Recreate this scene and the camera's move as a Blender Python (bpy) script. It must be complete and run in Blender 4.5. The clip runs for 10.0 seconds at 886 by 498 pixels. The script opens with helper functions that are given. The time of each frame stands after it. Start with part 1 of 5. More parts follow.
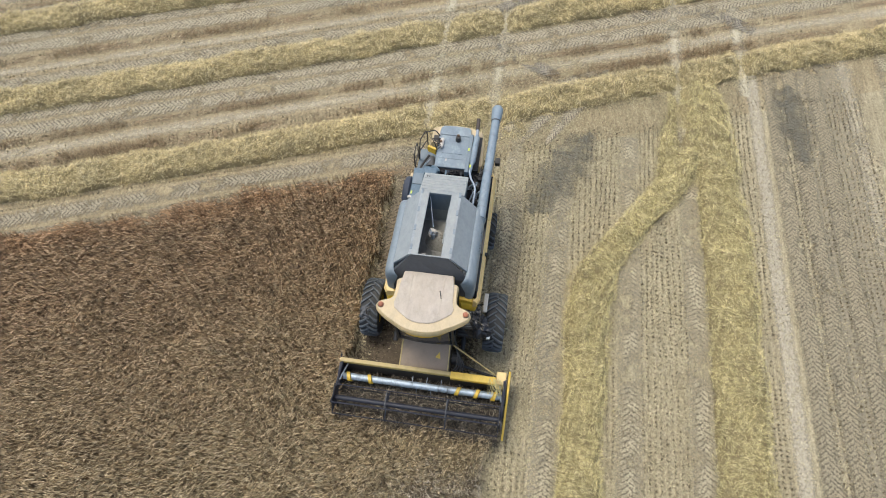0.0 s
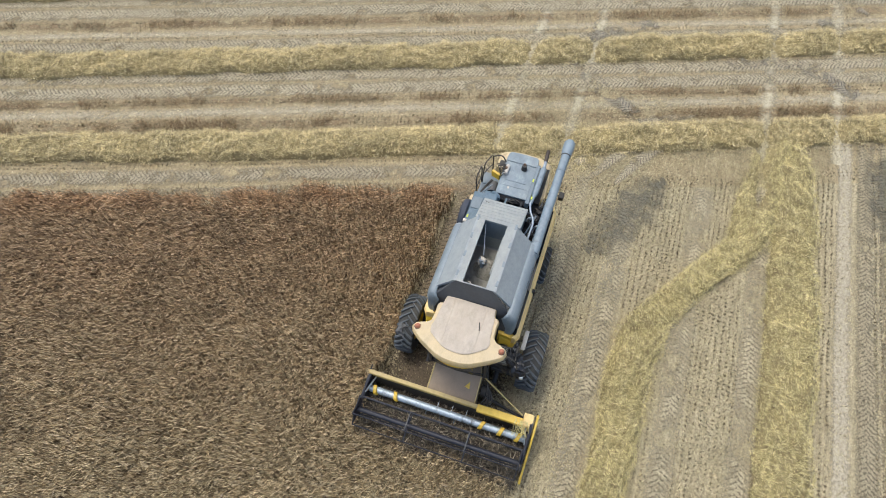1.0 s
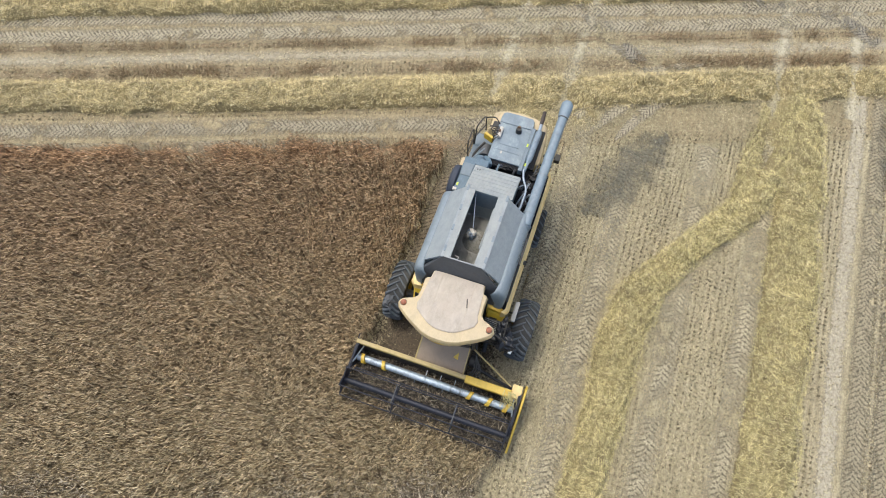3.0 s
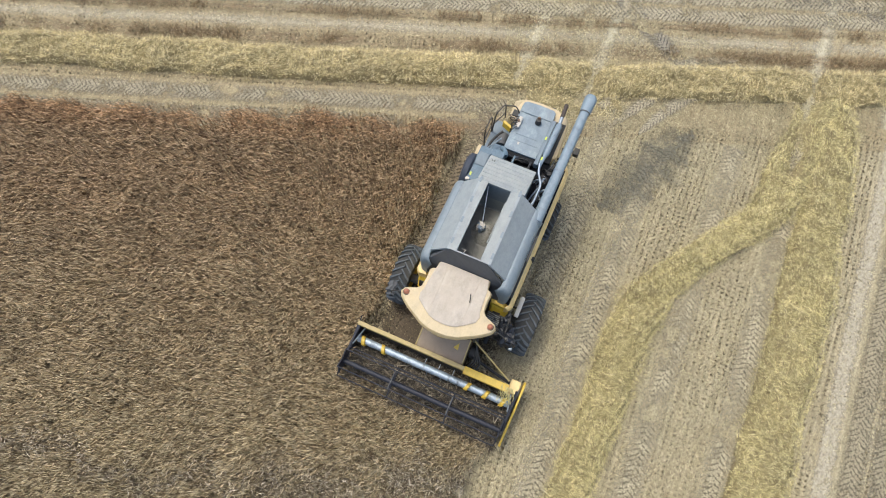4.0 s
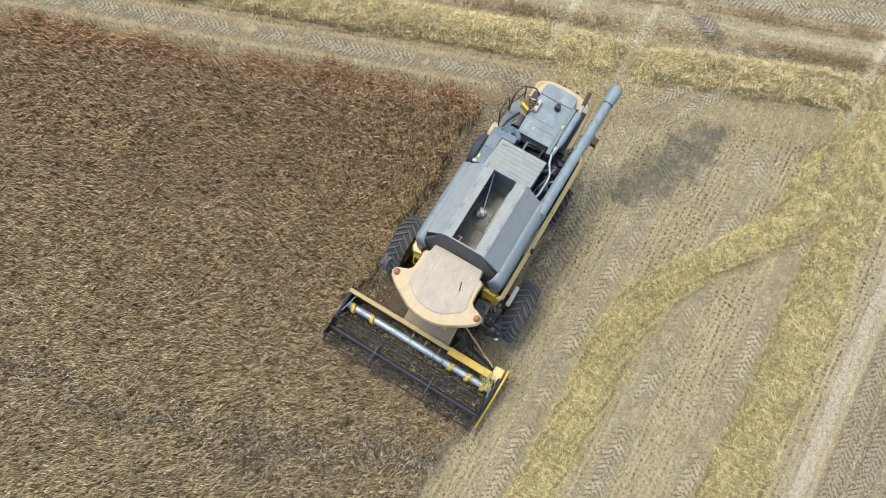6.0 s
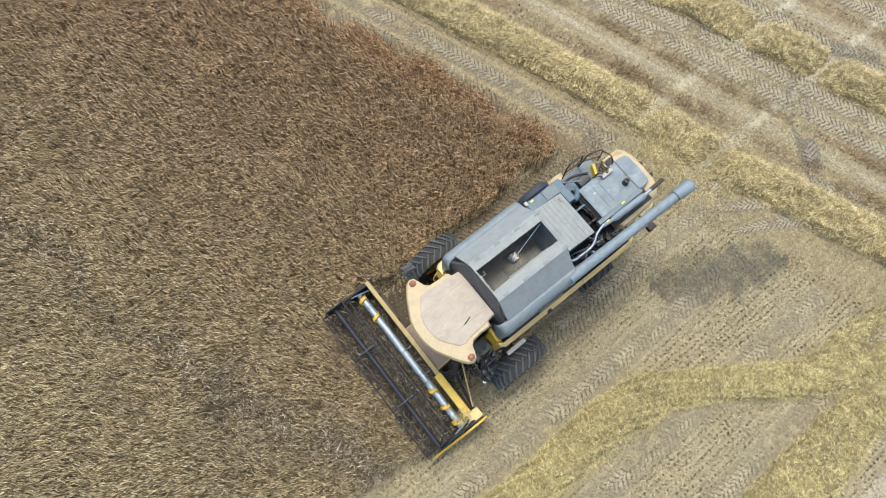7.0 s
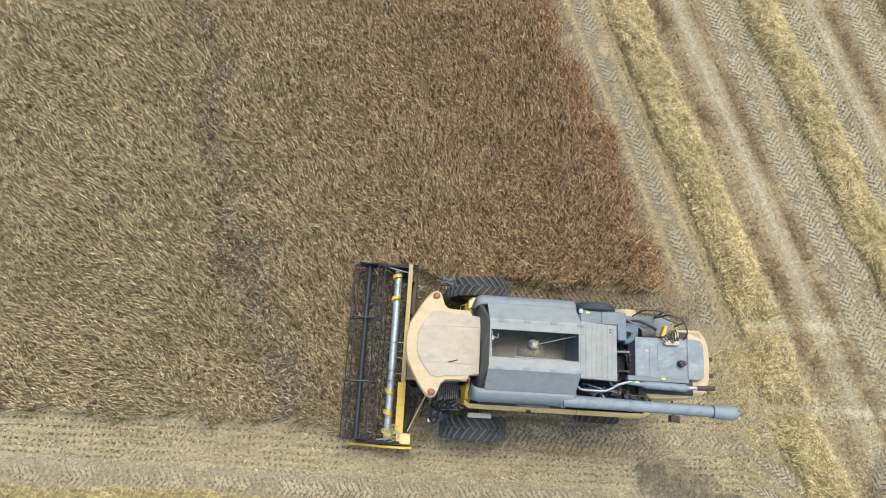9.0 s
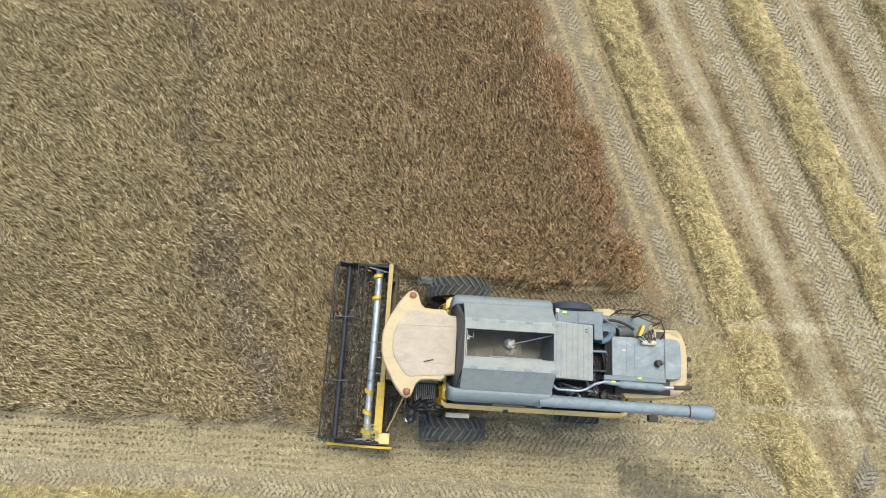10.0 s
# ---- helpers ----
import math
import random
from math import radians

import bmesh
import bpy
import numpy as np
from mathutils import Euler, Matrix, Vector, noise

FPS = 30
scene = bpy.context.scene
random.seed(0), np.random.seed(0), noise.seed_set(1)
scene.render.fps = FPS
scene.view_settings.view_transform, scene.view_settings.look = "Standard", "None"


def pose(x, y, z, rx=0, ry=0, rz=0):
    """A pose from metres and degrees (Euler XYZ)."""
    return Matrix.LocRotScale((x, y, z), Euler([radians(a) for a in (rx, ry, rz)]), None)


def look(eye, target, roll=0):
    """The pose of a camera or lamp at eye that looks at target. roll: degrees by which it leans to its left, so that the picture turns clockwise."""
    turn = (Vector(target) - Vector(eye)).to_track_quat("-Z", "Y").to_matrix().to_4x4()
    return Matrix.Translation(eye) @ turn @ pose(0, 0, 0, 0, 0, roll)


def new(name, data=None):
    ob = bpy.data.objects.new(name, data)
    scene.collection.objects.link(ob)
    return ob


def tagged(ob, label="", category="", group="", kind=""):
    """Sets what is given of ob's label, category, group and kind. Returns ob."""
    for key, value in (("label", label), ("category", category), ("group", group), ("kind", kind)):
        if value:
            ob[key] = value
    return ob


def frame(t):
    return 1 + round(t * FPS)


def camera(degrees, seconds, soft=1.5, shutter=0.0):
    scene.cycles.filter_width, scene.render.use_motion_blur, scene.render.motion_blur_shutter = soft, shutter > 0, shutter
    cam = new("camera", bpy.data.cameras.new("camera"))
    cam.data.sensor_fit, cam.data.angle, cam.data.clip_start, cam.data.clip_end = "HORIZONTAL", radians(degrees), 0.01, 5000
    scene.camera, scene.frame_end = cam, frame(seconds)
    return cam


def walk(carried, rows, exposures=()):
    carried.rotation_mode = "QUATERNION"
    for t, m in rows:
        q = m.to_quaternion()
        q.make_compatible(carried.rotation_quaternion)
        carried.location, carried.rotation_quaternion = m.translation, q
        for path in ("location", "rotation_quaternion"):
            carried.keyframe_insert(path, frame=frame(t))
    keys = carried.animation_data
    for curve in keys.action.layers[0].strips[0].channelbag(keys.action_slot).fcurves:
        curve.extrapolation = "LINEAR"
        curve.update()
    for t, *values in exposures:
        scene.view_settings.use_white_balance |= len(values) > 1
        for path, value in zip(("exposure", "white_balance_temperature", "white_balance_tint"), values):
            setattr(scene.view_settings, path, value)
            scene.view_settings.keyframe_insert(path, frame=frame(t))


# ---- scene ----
cam = camera(68.8, 10.0, soft=1.0)
PATH = [
    (0, -7.171, -1.779, 18.759, 31.512, 0.732, -81.544),
    (0.5, -6.789, -1.820, 18.682, 31.959, 0.221, -73.468),
    (1, -6.420, -1.778, 18.706, 31.936, 0.028, -71.141),
    (1.5, -6.080, -1.786, 18.749, 31.408, 0.113, -71.051),
    (2, -5.687, -1.740, 18.760, 27.990, 0.089, -70.991),
    (2.5, -5.274, -1.711, 18.772, 25.434, 0.125, -70.933),
    (2.7, -5.119, -1.700, 18.775, 25.489, 0.177, -70.811),
    (3.9, -4.188, -1.636, 18.794, 21.700, -0.070, -67.808),
    (4, -4.110, -1.631, 18.796, 21.721, -0.192, -66.164),
    (4.5, -3.732, -1.651, 18.825, 21.659, -0.469, -59.714),
    (5, -3.384, -1.704, 18.861, 17.264, -0.290, -59.437),
    (5.5, -2.968, -1.677, 18.845, 15.677, -0.278, -59.423),
    (5.7, -2.832, -1.674, 18.843, 15.737, -0.299, -59.369),
    (6.8, -2.087, -1.655, 18.830, 15.732, -1.450, -45.795),
    (7, -1.951, -1.652, 18.828, 15.726, -2.015, -38.527),
    (7.5, -1.596, -1.639, 18.816, 15.415, -2.582, -27.998),
    (8, -1.256, -1.649, 18.786, 14.940, -3.273, -11.979),
    (8.5, -0.934, -1.658, 18.777, 14.527, -3.564, -0.858),
    (9, -0.644, -1.674, 18.770, 14.484, -3.599, 3.176),
    (9.5, -0.356, -1.696, 18.767, 14.583, -3.502, 3.250),
    (10, -0.029, -1.690, 18.781, 14.643, -3.385, 3.193),
]
EXPOSURE = [(0.0, 0.48, 6560, 7), (3.0, 0.55, 6560, 7), (6.0, 0.59, 6600, 5.5), (8.5, 0.63, 6680, 5), (10.0, 0.63, 6950, 2)]
walk(cam, [(t, pose(*p)) for t, *p in PATH], EXPOSURE)

# ---- world and sun ----
world = bpy.data.worlds.new("sky")
scene.world = world
world.use_nodes = True
wn = world.node_tree.nodes
sky = wn.new("ShaderNodeTexSky")
sky.sky_type = "NISHITA"
sky.sun_disc = False
SUN_ELEVATION, SUN_AZIMUTH = 73.0, 14.0      # azimuth from north (+y) towards east (+x)
sky.sun_elevation = radians(SUN_ELEVATION)
sky.sun_rotation = radians(SUN_AZIMUTH)
sky.dust_density = 4.0
wn["Background"].inputs["Strength"].default_value = 0.145
world.node_tree.links.new(sky.outputs[0], wn["Background"].inputs["Color"])
sun_data = bpy.data.lights.new("sun", "SUN")
sun_data.energy, sun_data.angle, sun_data.color = 1.08, radians(13), (1.0, 0.96, 0.88)
sun = new("sun", sun_data)
ce, se = math.cos(radians(SUN_ELEVATION)), math.sin(radians(SUN_ELEVATION))
sa, ca = math.sin(radians(SUN_AZIMUTH)), math.cos(radians(SUN_AZIMUTH))
sun.matrix_world = look((30 * ce * sa, 30 * ce * ca, 30 * se), (0, 0, 0))


# ---- node helpers ----
def material(name, base=(0.5, 0.5, 0.5), rough=0.6, metal=0.0):
    m = bpy.data.materials.new(name)
    m.use_nodes = True
    b = m.node_tree.nodes["Principled BSDF"]
    b.inputs["Base Color"].default_value = (*base, 1)
    b.inputs["Roughness"].default_value = rough
    b.inputs["Metallic"].default_value = metal
    return m


def link(m, a, b):
    m.node_tree.links.new(a, b)


def node(m, kind, **values):
    n = m.node_tree.nodes.new(kind)
    for key, value in values.items():
        n.inputs[key.replace("_", " ")].default_value = value
    return n


def coords(m, scale=(1, 1, 1), turn=0.0, object_space=False):
    """Places in metres, turned and stretched."""
    if object_space:
        out = node(m, "ShaderNodeTexCoord").outputs["Object"]
    else:
        out = node(m, "ShaderNodeNewGeometry").outputs["Position"]
    p = node(m, "ShaderNodeMapping", Scale=scale, Rotation=(0, 0, turn))
    link(m, out, p.inputs["Vector"])
    return p.outputs["Vector"]


def noise_tex(m, vector, scale, detail=4.0, rough=0.6):
    n = node(m, "ShaderNodeTexNoise", Scale=scale, Detail=detail, Roughness=rough)
    link(m, vector, n.inputs["Vector"])
    return n.outputs["Fac"]


def ramp(m, fac, stops):
    r = node(m, "ShaderNodeValToRGB")
    e = r.color_ramp.elements
    while len(e) < len(stops):
        e.new(0.5)
    for el, (at, col) in zip(e, stops):
        el.position = at
        el.color = (*col, 1) if len(col) == 3 else col
    link(m, fac, r.inputs["Fac"])
    return r.outputs["Color"]


def mix(m, fac, a, b, how="MIX"):
    x = m.node_tree.nodes.new("ShaderNodeMix")
    x.data_type, x.blend_type = "RGBA", how
    for value, slot in ((fac, 0), (a, 6), (b, 7)):
        if hasattr(value, "links"):
            link(m, value, x.inputs[slot])
        else:
            x.inputs[slot].default_value = value if slot == 0 else (*value, 1)
    return x.outputs[2]


def sums(m, how, a, b=0.5):
    x = m.node_tree.nodes.new("ShaderNodeMath")
    x.operation = how
    for k, value in enumerate((a, b)):
        if hasattr(value, "links"):
            link(m, value, x.inputs[k])
        else:
            x.inputs[k].default_value = value
    return x.outputs[0]


def bump(m, height, strength=0.5, distance=0.02):
    b = node(m, "ShaderNodeBump", Strength=strength, Distance=distance)
    link(m, height, b.inputs["Height"])
    link(m, b.outputs[0], m.node_tree.nodes["Principled BSDF"].inputs["Normal"])


def shade(m, colour):
    link(m, colour, m.node_tree.nodes["Principled BSDF"].inputs["Base Color"])


HEADLAND = math.atan2(-0.936, 0.351)          # the way the headland swaths run

# ---- materials of the field ----
NORMAL = (0.936, 0.351)                        # across the headland, outwards
A_LINE = (9.55, 2.43)                  # a point on the first headland swath


def across(m):
    """Distance out from the first headland swath, as a node value."""
    dot = node(m, "ShaderNodeVectorMath")
    dot.operation = "DOT_PRODUCT"
    link(m, node(m, "ShaderNodeNewGeometry").outputs["Position"], dot.inputs[0])
    dot.inputs[1].default_value = (*NORMAL, 0)
    return sums(m, "SUBTRACT", dot.outputs["Value"], A_LINE[0] * NORMAL[0] + A_LINE[1] * NORMAL[1])


def ground_material():
    m = material("stubble_soil", rough=0.92)
    # rows run along the lane, or along the headland beyond the line where the two meet
    along = noise_tex(m, coords(m, (0.5, 4.5, 1)), 1.7, 6, 0.72)
    cross = noise_tex(m, coords(m, (0.5, 4.5, 1), -HEADLAND), 1.7, 6, 0.72)
    rows = mix(m, sums(m, "GREATER_THAN", across(m), -2.4), along, cross)
    grit = noise_tex(m, coords(m), 11.0, 8, 0.8)
    fine = noise_tex(m, coords(m), 42.0, 4, 0.7)
    patch = noise_tex(m, coords(m), 0.3, 4, 0.6)
    c = ramp(m, rows, [(0.28, (0.31, 0.268, 0.178)), (0.45, (0.43, 0.378, 0.258)), (0.58, (0.52, 0.462, 0.322)), (0.75, (0.59, 0.53, 0.382))])
    c = mix(m, 1.0, c, ramp(m, grit, [(0.36, (0.36, 0.35, 0.33)), (0.46, (0.95, 0.95, 0.94)), (0.64, (1.3, 1.3, 1.26))]), "MULTIPLY")
    c = mix(m, 0.8, c, ramp(m, fine, [(0.35, (0.6, 0.59, 0.57)), (0.65, (1.3, 1.3, 1.28))]), "MULTIPLY")
    c = mix(m, sums(m, "GREATER_THAN", across(m), -2.4), c, mix(m, 1.0, c, (0.86, 0.81, 0.75), "MULTIPLY"))
    c = mix(m, 0.8, c, ramp(m, patch, [(0.3, (0.84, 0.81, 0.77)), (0.7, (1.08, 1.08, 1.07))]), "MULTIPLY")
    shade(m, c)
    bump(m, sums(m, "ADD", grit, rows), 0.9, 0.05)
    return m


def zoned(m, colour, near, far, start, length):
    """Ripeness changes across the field, from one tint to another."""
    wob = noise_tex(m, coords(m), 0.4, 4, 0.6)
    d = sums(m, "ADD", across(m), sums(m, "MULTIPLY", wob, 5.0))
    t = sums(m, "DIVIDE", sums(m, "SUBTRACT", d, start + 2.5), length)
    tint = ramp(m, t, [(0.0, near), (0.55, tuple((a + b) / 2 for a, b in zip(near, far))), (1.0, far)])
    fringe = sums(m, "ADD", across(m), sums(m, "ADD", sums(m, "MULTIPLY", wob, 0.9), 3.15))
    rust = ramp(m, fringe, [(0.0, (1, 1, 1)), (1.0, (1.08, 0.94, 0.85))])
    return mix(m, 1.0, mix(m, 1.0, colour, tint, "MULTIPLY"), rust, "MULTIPLY")


def stem_material(name, stops, zone=None, rough=0.75, pit_shade=0.0):
    """Dry stems: the tint changes from stem to stem, and over the field."""
    m = material(name, rough=rough)
    c = ramp(m, node(m, "ShaderNodeNewGeometry").outputs["Random Per Island"], stops)
    big = noise_tex(m, coords(m), 0.9, 4, 0.6)
    c = mix(m, 1.0, c, ramp(m, big, [(0.3, (0.8, 0.79, 0.77)), (0.7, (1.14, 1.13, 1.1))]), "MULTIPLY")
    if zone:
        c = zoned(m, c, *zone)
    if pit_shade:
        # uneven darkening paints shaded pits between the stems
        pit_noise = noise_tex(m, coords(m), pit_shade, 3, 0.6)
        c = mix(m, 1.0, c, ramp(m, pit_noise, [(0.3, (0.58, 0.54, 0.48)), (0.46, (1.0, 1.0, 1.0)), (0.7, (1.12, 1.12, 1.1))]), "MULTIPLY")
    shade(m, c)
    return m


def track_material(name, groove_shade, pale, chevrons, most=0.85, thin=0.32, soft=0.5, blur=0.4):
    """Ground pressed by tyres: chevron prints along a strip (u along in metres, v from -1 to 1 across)."""
    m = material(name, rough=0.92)
    uv = node(m, "ShaderNodeSeparateXYZ")
    link(m, node(m, "ShaderNodeTexCoord").outputs["UV"], uv.inputs[0])
    u, v = uv.outputs["X"], uv.outputs["Y"]
    wob = noise_tex(m, coords(m), 3.5, 4, 0.7)
    grit = noise_tex(m, coords(m), 16.0, 6, 0.75)
    fine = noise_tex(m, coords(m), 45.0, 3, 0.7)
    c = ramp(m, grit, [(0.36, tuple(0.5 * k for k in pale)), (0.5, pale), (0.66, tuple(1.22 * k for k in pale))])
    if chevrons:
        slant = sums(m, "MULTIPLY", sums(m, "ABSOLUTE", v), 0.3)
        half = sums(m, "MULTIPLY", sums(m, "GREATER_THAN", v, 0.0), 0.08)
        w = sums(m, "ADD", sums(m, "ADD", u, slant), sums(m, "ADD", half, sums(m, "MULTIPLY", wob, 0.16)))
        saw = sums(m, "ABSOLUTE", sums(m, "SUBTRACT", sums(m, "FRACT", sums(m, "DIVIDE", w, 0.16)), 0.5))
        worn = sums(m, "ADD", saw, sums(m, "MULTIPLY", sums(m, "SUBTRACT", grit, 0.5), 1.35))
        # dark chevron lines paint the shade lying in the pressed grooves
        g = ramp(m, worn, [(0.08, (0.95, 0.95, 0.95)), (0.2, (0, 0, 0))])
        c = mix(m, g, c, groove_shade)
        bump(m, sums(m, "ADD", worn, grit), 0.8, 0.04)
    c = mix(m, 0.7, c, ramp(m, fine, [(0.35, (0.65, 0.64, 0.62)), (0.65, (1.25, 1.25, 1.22))]), "MULTIPLY")
    shade(m, c)
    # ragged edge
    rim = sums(m, "ADD", sums(m, "SUBTRACT", 1.0, sums(m, "ABSOLUTE", v)), sums(m, "ADD", sums(m, "MULTIPLY", sums(m, "SUBTRACT", grit, 0.5), 1.8), sums(m, "MULTIPLY", sums(m, "SUBTRACT", noise_tex(m, coords(m), 2.2, 4, 0.6), 0.5), blur)))
    patchy = sums(m, "SUBTRACT", noise_tex(m, coords(m), 0.8, 4, 0.65), thin)
    cover = ramp(m, sums(m, "MINIMUM", rim, sums(m, "MULTIPLY", patchy, 3.2)), [(0.1, (0, 0, 0)), (soft, (most, most, most))])
    n = m.node_tree.nodes
    clear, both = n.new("ShaderNodeBsdfTransparent"), n.new("ShaderNodeMixShader")
    link(m, cover, both.inputs[0])
    link(m, clear.outputs[0], both.inputs[1])
    link(m, n["Principled BSDF"].outputs[0], both.inputs[2])
    link(m, both.outputs[0], n["Material Output"].inputs["Surface"])
    return m


SOIL = ground_material()
RIPE = ((1.04, 1.075, 0.98), (0.935, 0.815, 0.715), -16.8, 11.5)
CROP = stem_material("ripe_ears", [(0.0, (0.11, 0.08, 0.048)), (0.3, (0.3, 0.23, 0.14)), (0.65, (0.5, 0.4, 0.255)), (1.0, (0.84, 0.72, 0.53))], RIPE, pit_shade=4.5)
# brown stems toned below the ears, painting the shade between plants
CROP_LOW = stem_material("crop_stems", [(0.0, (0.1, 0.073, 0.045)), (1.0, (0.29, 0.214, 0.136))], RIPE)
LODGED = stem_material("grey_lodged_ears", [(0.0, (0.06, 0.047, 0.032)), (0.5, (0.2, 0.16, 0.108)), (0.7, (0.48, 0.41, 0.3)), (1.0, (0.85, 0.77, 0.62))], ((1, 1, 1), (0.85, 0.8, 0.76), -14.5, 13.0))
STRAW = stem_material("threshed_straw", [(0.0, (0.2, 0.165, 0.073)), (0.35, (0.61, 0.545, 0.258)), (0.75, (0.8, 0.7, 0.37)), (1.0, (0.88, 0.81, 0.52))], pit_shade=5.0)
STRAW_DRY = stem_material("bleached_straw", [(0.0, (0.22, 0.175, 0.085)), (0.35, (0.6, 0.5, 0.255)), (0.75, (0.82, 0.705, 0.4)), (1.0, (0.92, 0.84, 0.57))], pit_shade=5.0)
STUBBLE = stem_material("cut_stubble", [(0.0, (0.15, 0.12, 0.078)), (0.6, (0.27, 0.225, 0.145)), (1.0, (0.46, 0.4, 0.27))])
CHAFF = stem_material("loose_chaff", [(0.0, (0.13, 0.11, 0.066)), (0.25, (0.32, 0.28, 0.17)), (0.6, (0.52, 0.46, 0.28)), (1.0, (0.74, 0.67, 0.45))])
TRACK = track_material("tyre_printed_soil", (0.12, 0.104, 0.073), (0.51, 0.45, 0.325), True, 0.95, 0.29)
LANE_TRACK = track_material("lane_tyre_prints", (0.2, 0.17, 0.114), (0.57, 0.503, 0.348), True, 0.82, 0.32, 0.75)
PALE = track_material("smooth_pale_soil", (0.2, 0.2, 0.2), (0.58, 0.52, 0.39), False, 0.62, 0.22, 0.9)
PALE_LINE = track_material("pale_wheel_line", (0.2, 0.2, 0.2), (0.49, 0.44, 0.335), False, 0.85, 0.12, 0.45, 0.15)
CROSSED = track_material("flattened_wheel_line", (0.2, 0.2, 0.2), (0.6, 0.55, 0.41), False, 0.8, 0.2, 0.8, 0.6)
WORN = track_material("worn_headland_prints", (0.145, 0.125, 0.086), (0.47, 0.415, 0.3), True, 0.85, 0.32, 0.6)
FAINT = track_material("faint_tyre_prints", (0.2, 0.17, 0.114), (0.59, 0.52, 0.36), True, 0.82, 0.31, 0.8)
BROWN = track_material("brown_uncut_strip", (0.2, 0.2, 0.2), (0.32, 0.235, 0.14), False, 0.7, 0.36, 0.7)
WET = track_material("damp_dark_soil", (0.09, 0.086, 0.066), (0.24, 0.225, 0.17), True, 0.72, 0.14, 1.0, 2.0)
DARK_TRACK = track_material("dark_tyre_prints", (0.17, 0.146, 0.097), (0.44, 0.38, 0.258), True, 0.9, 0.28)
# print tones lowered to take in the shade between crop and machine
SHADED_TRACK = track_material("shaded_tyre_prints", (0.075, 0.06, 0.04), (0.27, 0.22, 0.15), True, 0.9, 0.2)
SKID = track_material("dark_skid_prints", (0.06, 0.055, 0.047), (0.4, 0.36, 0.28), True, 0.9, 0.42)
UNCUT = stem_material("rusty_brown_stems", [(0.0, (0.2, 0.14, 0.08)), (0.6, (0.38, 0.28, 0.165)), (1.0, (0.56, 0.45, 0.28))])
OLDER = track_material("older_dark_stubble", (0.16, 0.14, 0.1), (0.365, 0.32, 0.228), False, 0.7, 0.25, 0.6, 0.9)
# brown stubble darkened so its colour holds the shade under the machine
SHADED_STUBBLE = track_material("shaded_brown_stubble", (0.1, 0.09, 0.06), (0.115, 0.09, 0.062), False, 0.92, 0.1, 0.35, 0.6)
# cut crop coloured near black to hold the shade inside the header
MATTED = stem_material("shaded_matted_crop", [(0.0, (0.03, 0.026, 0.021)), (0.5, (0.095, 0.08, 0.06)), (0.8, (0.24, 0.2, 0.145)), (1.0, (0.5, 0.44, 0.33))])
STRAW_BED = stem_material("straw_bed", [(0.0, (0.19, 0.157, 0.077)), (1.0, (0.25, 0.207, 0.103))], pit_shade=7.0)


# ---- builders ----
def mesh_object(name, verts, faces, mat, parent=None):
    """One mesh from arrays of corners and quads or triangles."""
    me = bpy.data.meshes.new(name)
    v = np.asarray(verts, np.float32).reshape(-1, 3)
    f = np.asarray(faces, np.int32)
    k = f.shape[1]
    me.vertices.add(len(v))
    me.vertices.foreach_set("co", v.ravel())
    me.loops.add(f.size)
    me.loops.foreach_set("vertex_index", f.ravel())
    me.polygons.add(len(f))
    me.polygons.foreach_set("loop_start", np.arange(0, f.size, k, dtype=np.int32))
    me.update(calc_edges=True)
    me.materials.append(mat)
    ob = new(name, me)
    ob.parent = parent
    return ob


def stems(rng, base, length, lean, width, heading=0.0, spread=math.pi, ear=False):
    """Thin stems, or ears that swell and taper: corners and faces. lean: radians from upright."""
    n = len(base)
    turn = rng.uniform(-spread, spread, n) + heading
    tip = np.stack([np.cos(turn) * np.sin(lean), np.sin(turn) * np.sin(lean), np.cos(lean)], 1) * length[:, None]
    side = np.stack([-np.sin(turn), np.cos(turn), np.zeros(n)], 1)
    roll = rng.uniform(-0.9, 0.9, n)
    up = np.cross(tip / length[:, None], side)
    side = side * np.cos(roll)[:, None] + up * np.sin(roll)[:, None]
    w = width[:, None] * side
    if not ear:
        v = np.stack([base - w, base + w, base + tip + w * 0.5, base + tip - w * 0.5], 1)
        f = np.arange(n)[:, None] * 4 + np.array([[0, 1, 2, 3]])
        return v.reshape(-1, 3), f
    drop = np.stack([np.zeros(n), np.zeros(n), -0.22 * length * np.sin(lean)], 1)
    mid = tip * 0.5
    v = np.stack([base, base + mid + w, base + tip + drop, base + mid - w], 1)
    f = np.arange(n)[:, None] * 4 + np.array([[0, 1, 2, 3]])
    return v.reshape(-1, 3), f


def lumps(x, y, scale, seed):
    """Smooth random hills between -1 and 1, for arrays of places."""
    u, w = x / scale, y / scale
    i, j = np.floor(u), np.floor(w)
    a, b = u - i, w - j
    a, b = a * a * (3 - 2 * a), b * b * (3 - 2 * b)

    def at(p, q):
        return (np.sin(p * 127.1 + q * 311.7 + seed * 17.3) * 43758.5453) % 1 * 2 - 1
    return (at(i, j) * (1 - a) + at(i + 1, j) * a) * (1 - b) + (at(i, j + 1) * (1 - a) + at(i + 1, j + 1) * a) * b


def polyline(points, step=0.2):
    """Even steps along a line: places and unit ways."""
    p = np.array(points, float)
    seg = np.linalg.norm(np.diff(p, axis=0), axis=1)
    s = np.concatenate([[0], np.cumsum(seg)])
    at = np.arange(0, s[-1], step)
    q = np.stack([np.interp(at, s, p[:, 0]), np.interp(at, s, p[:, 1])], 1)
    for _ in range(40):
        q[1:-1] = (q[:-2] + q[2:] + 2 * q[1:-1]) / 4
    d = np.gradient(q, axis=0)
    return q, d / np.linalg.norm(d, axis=1)[:, None]


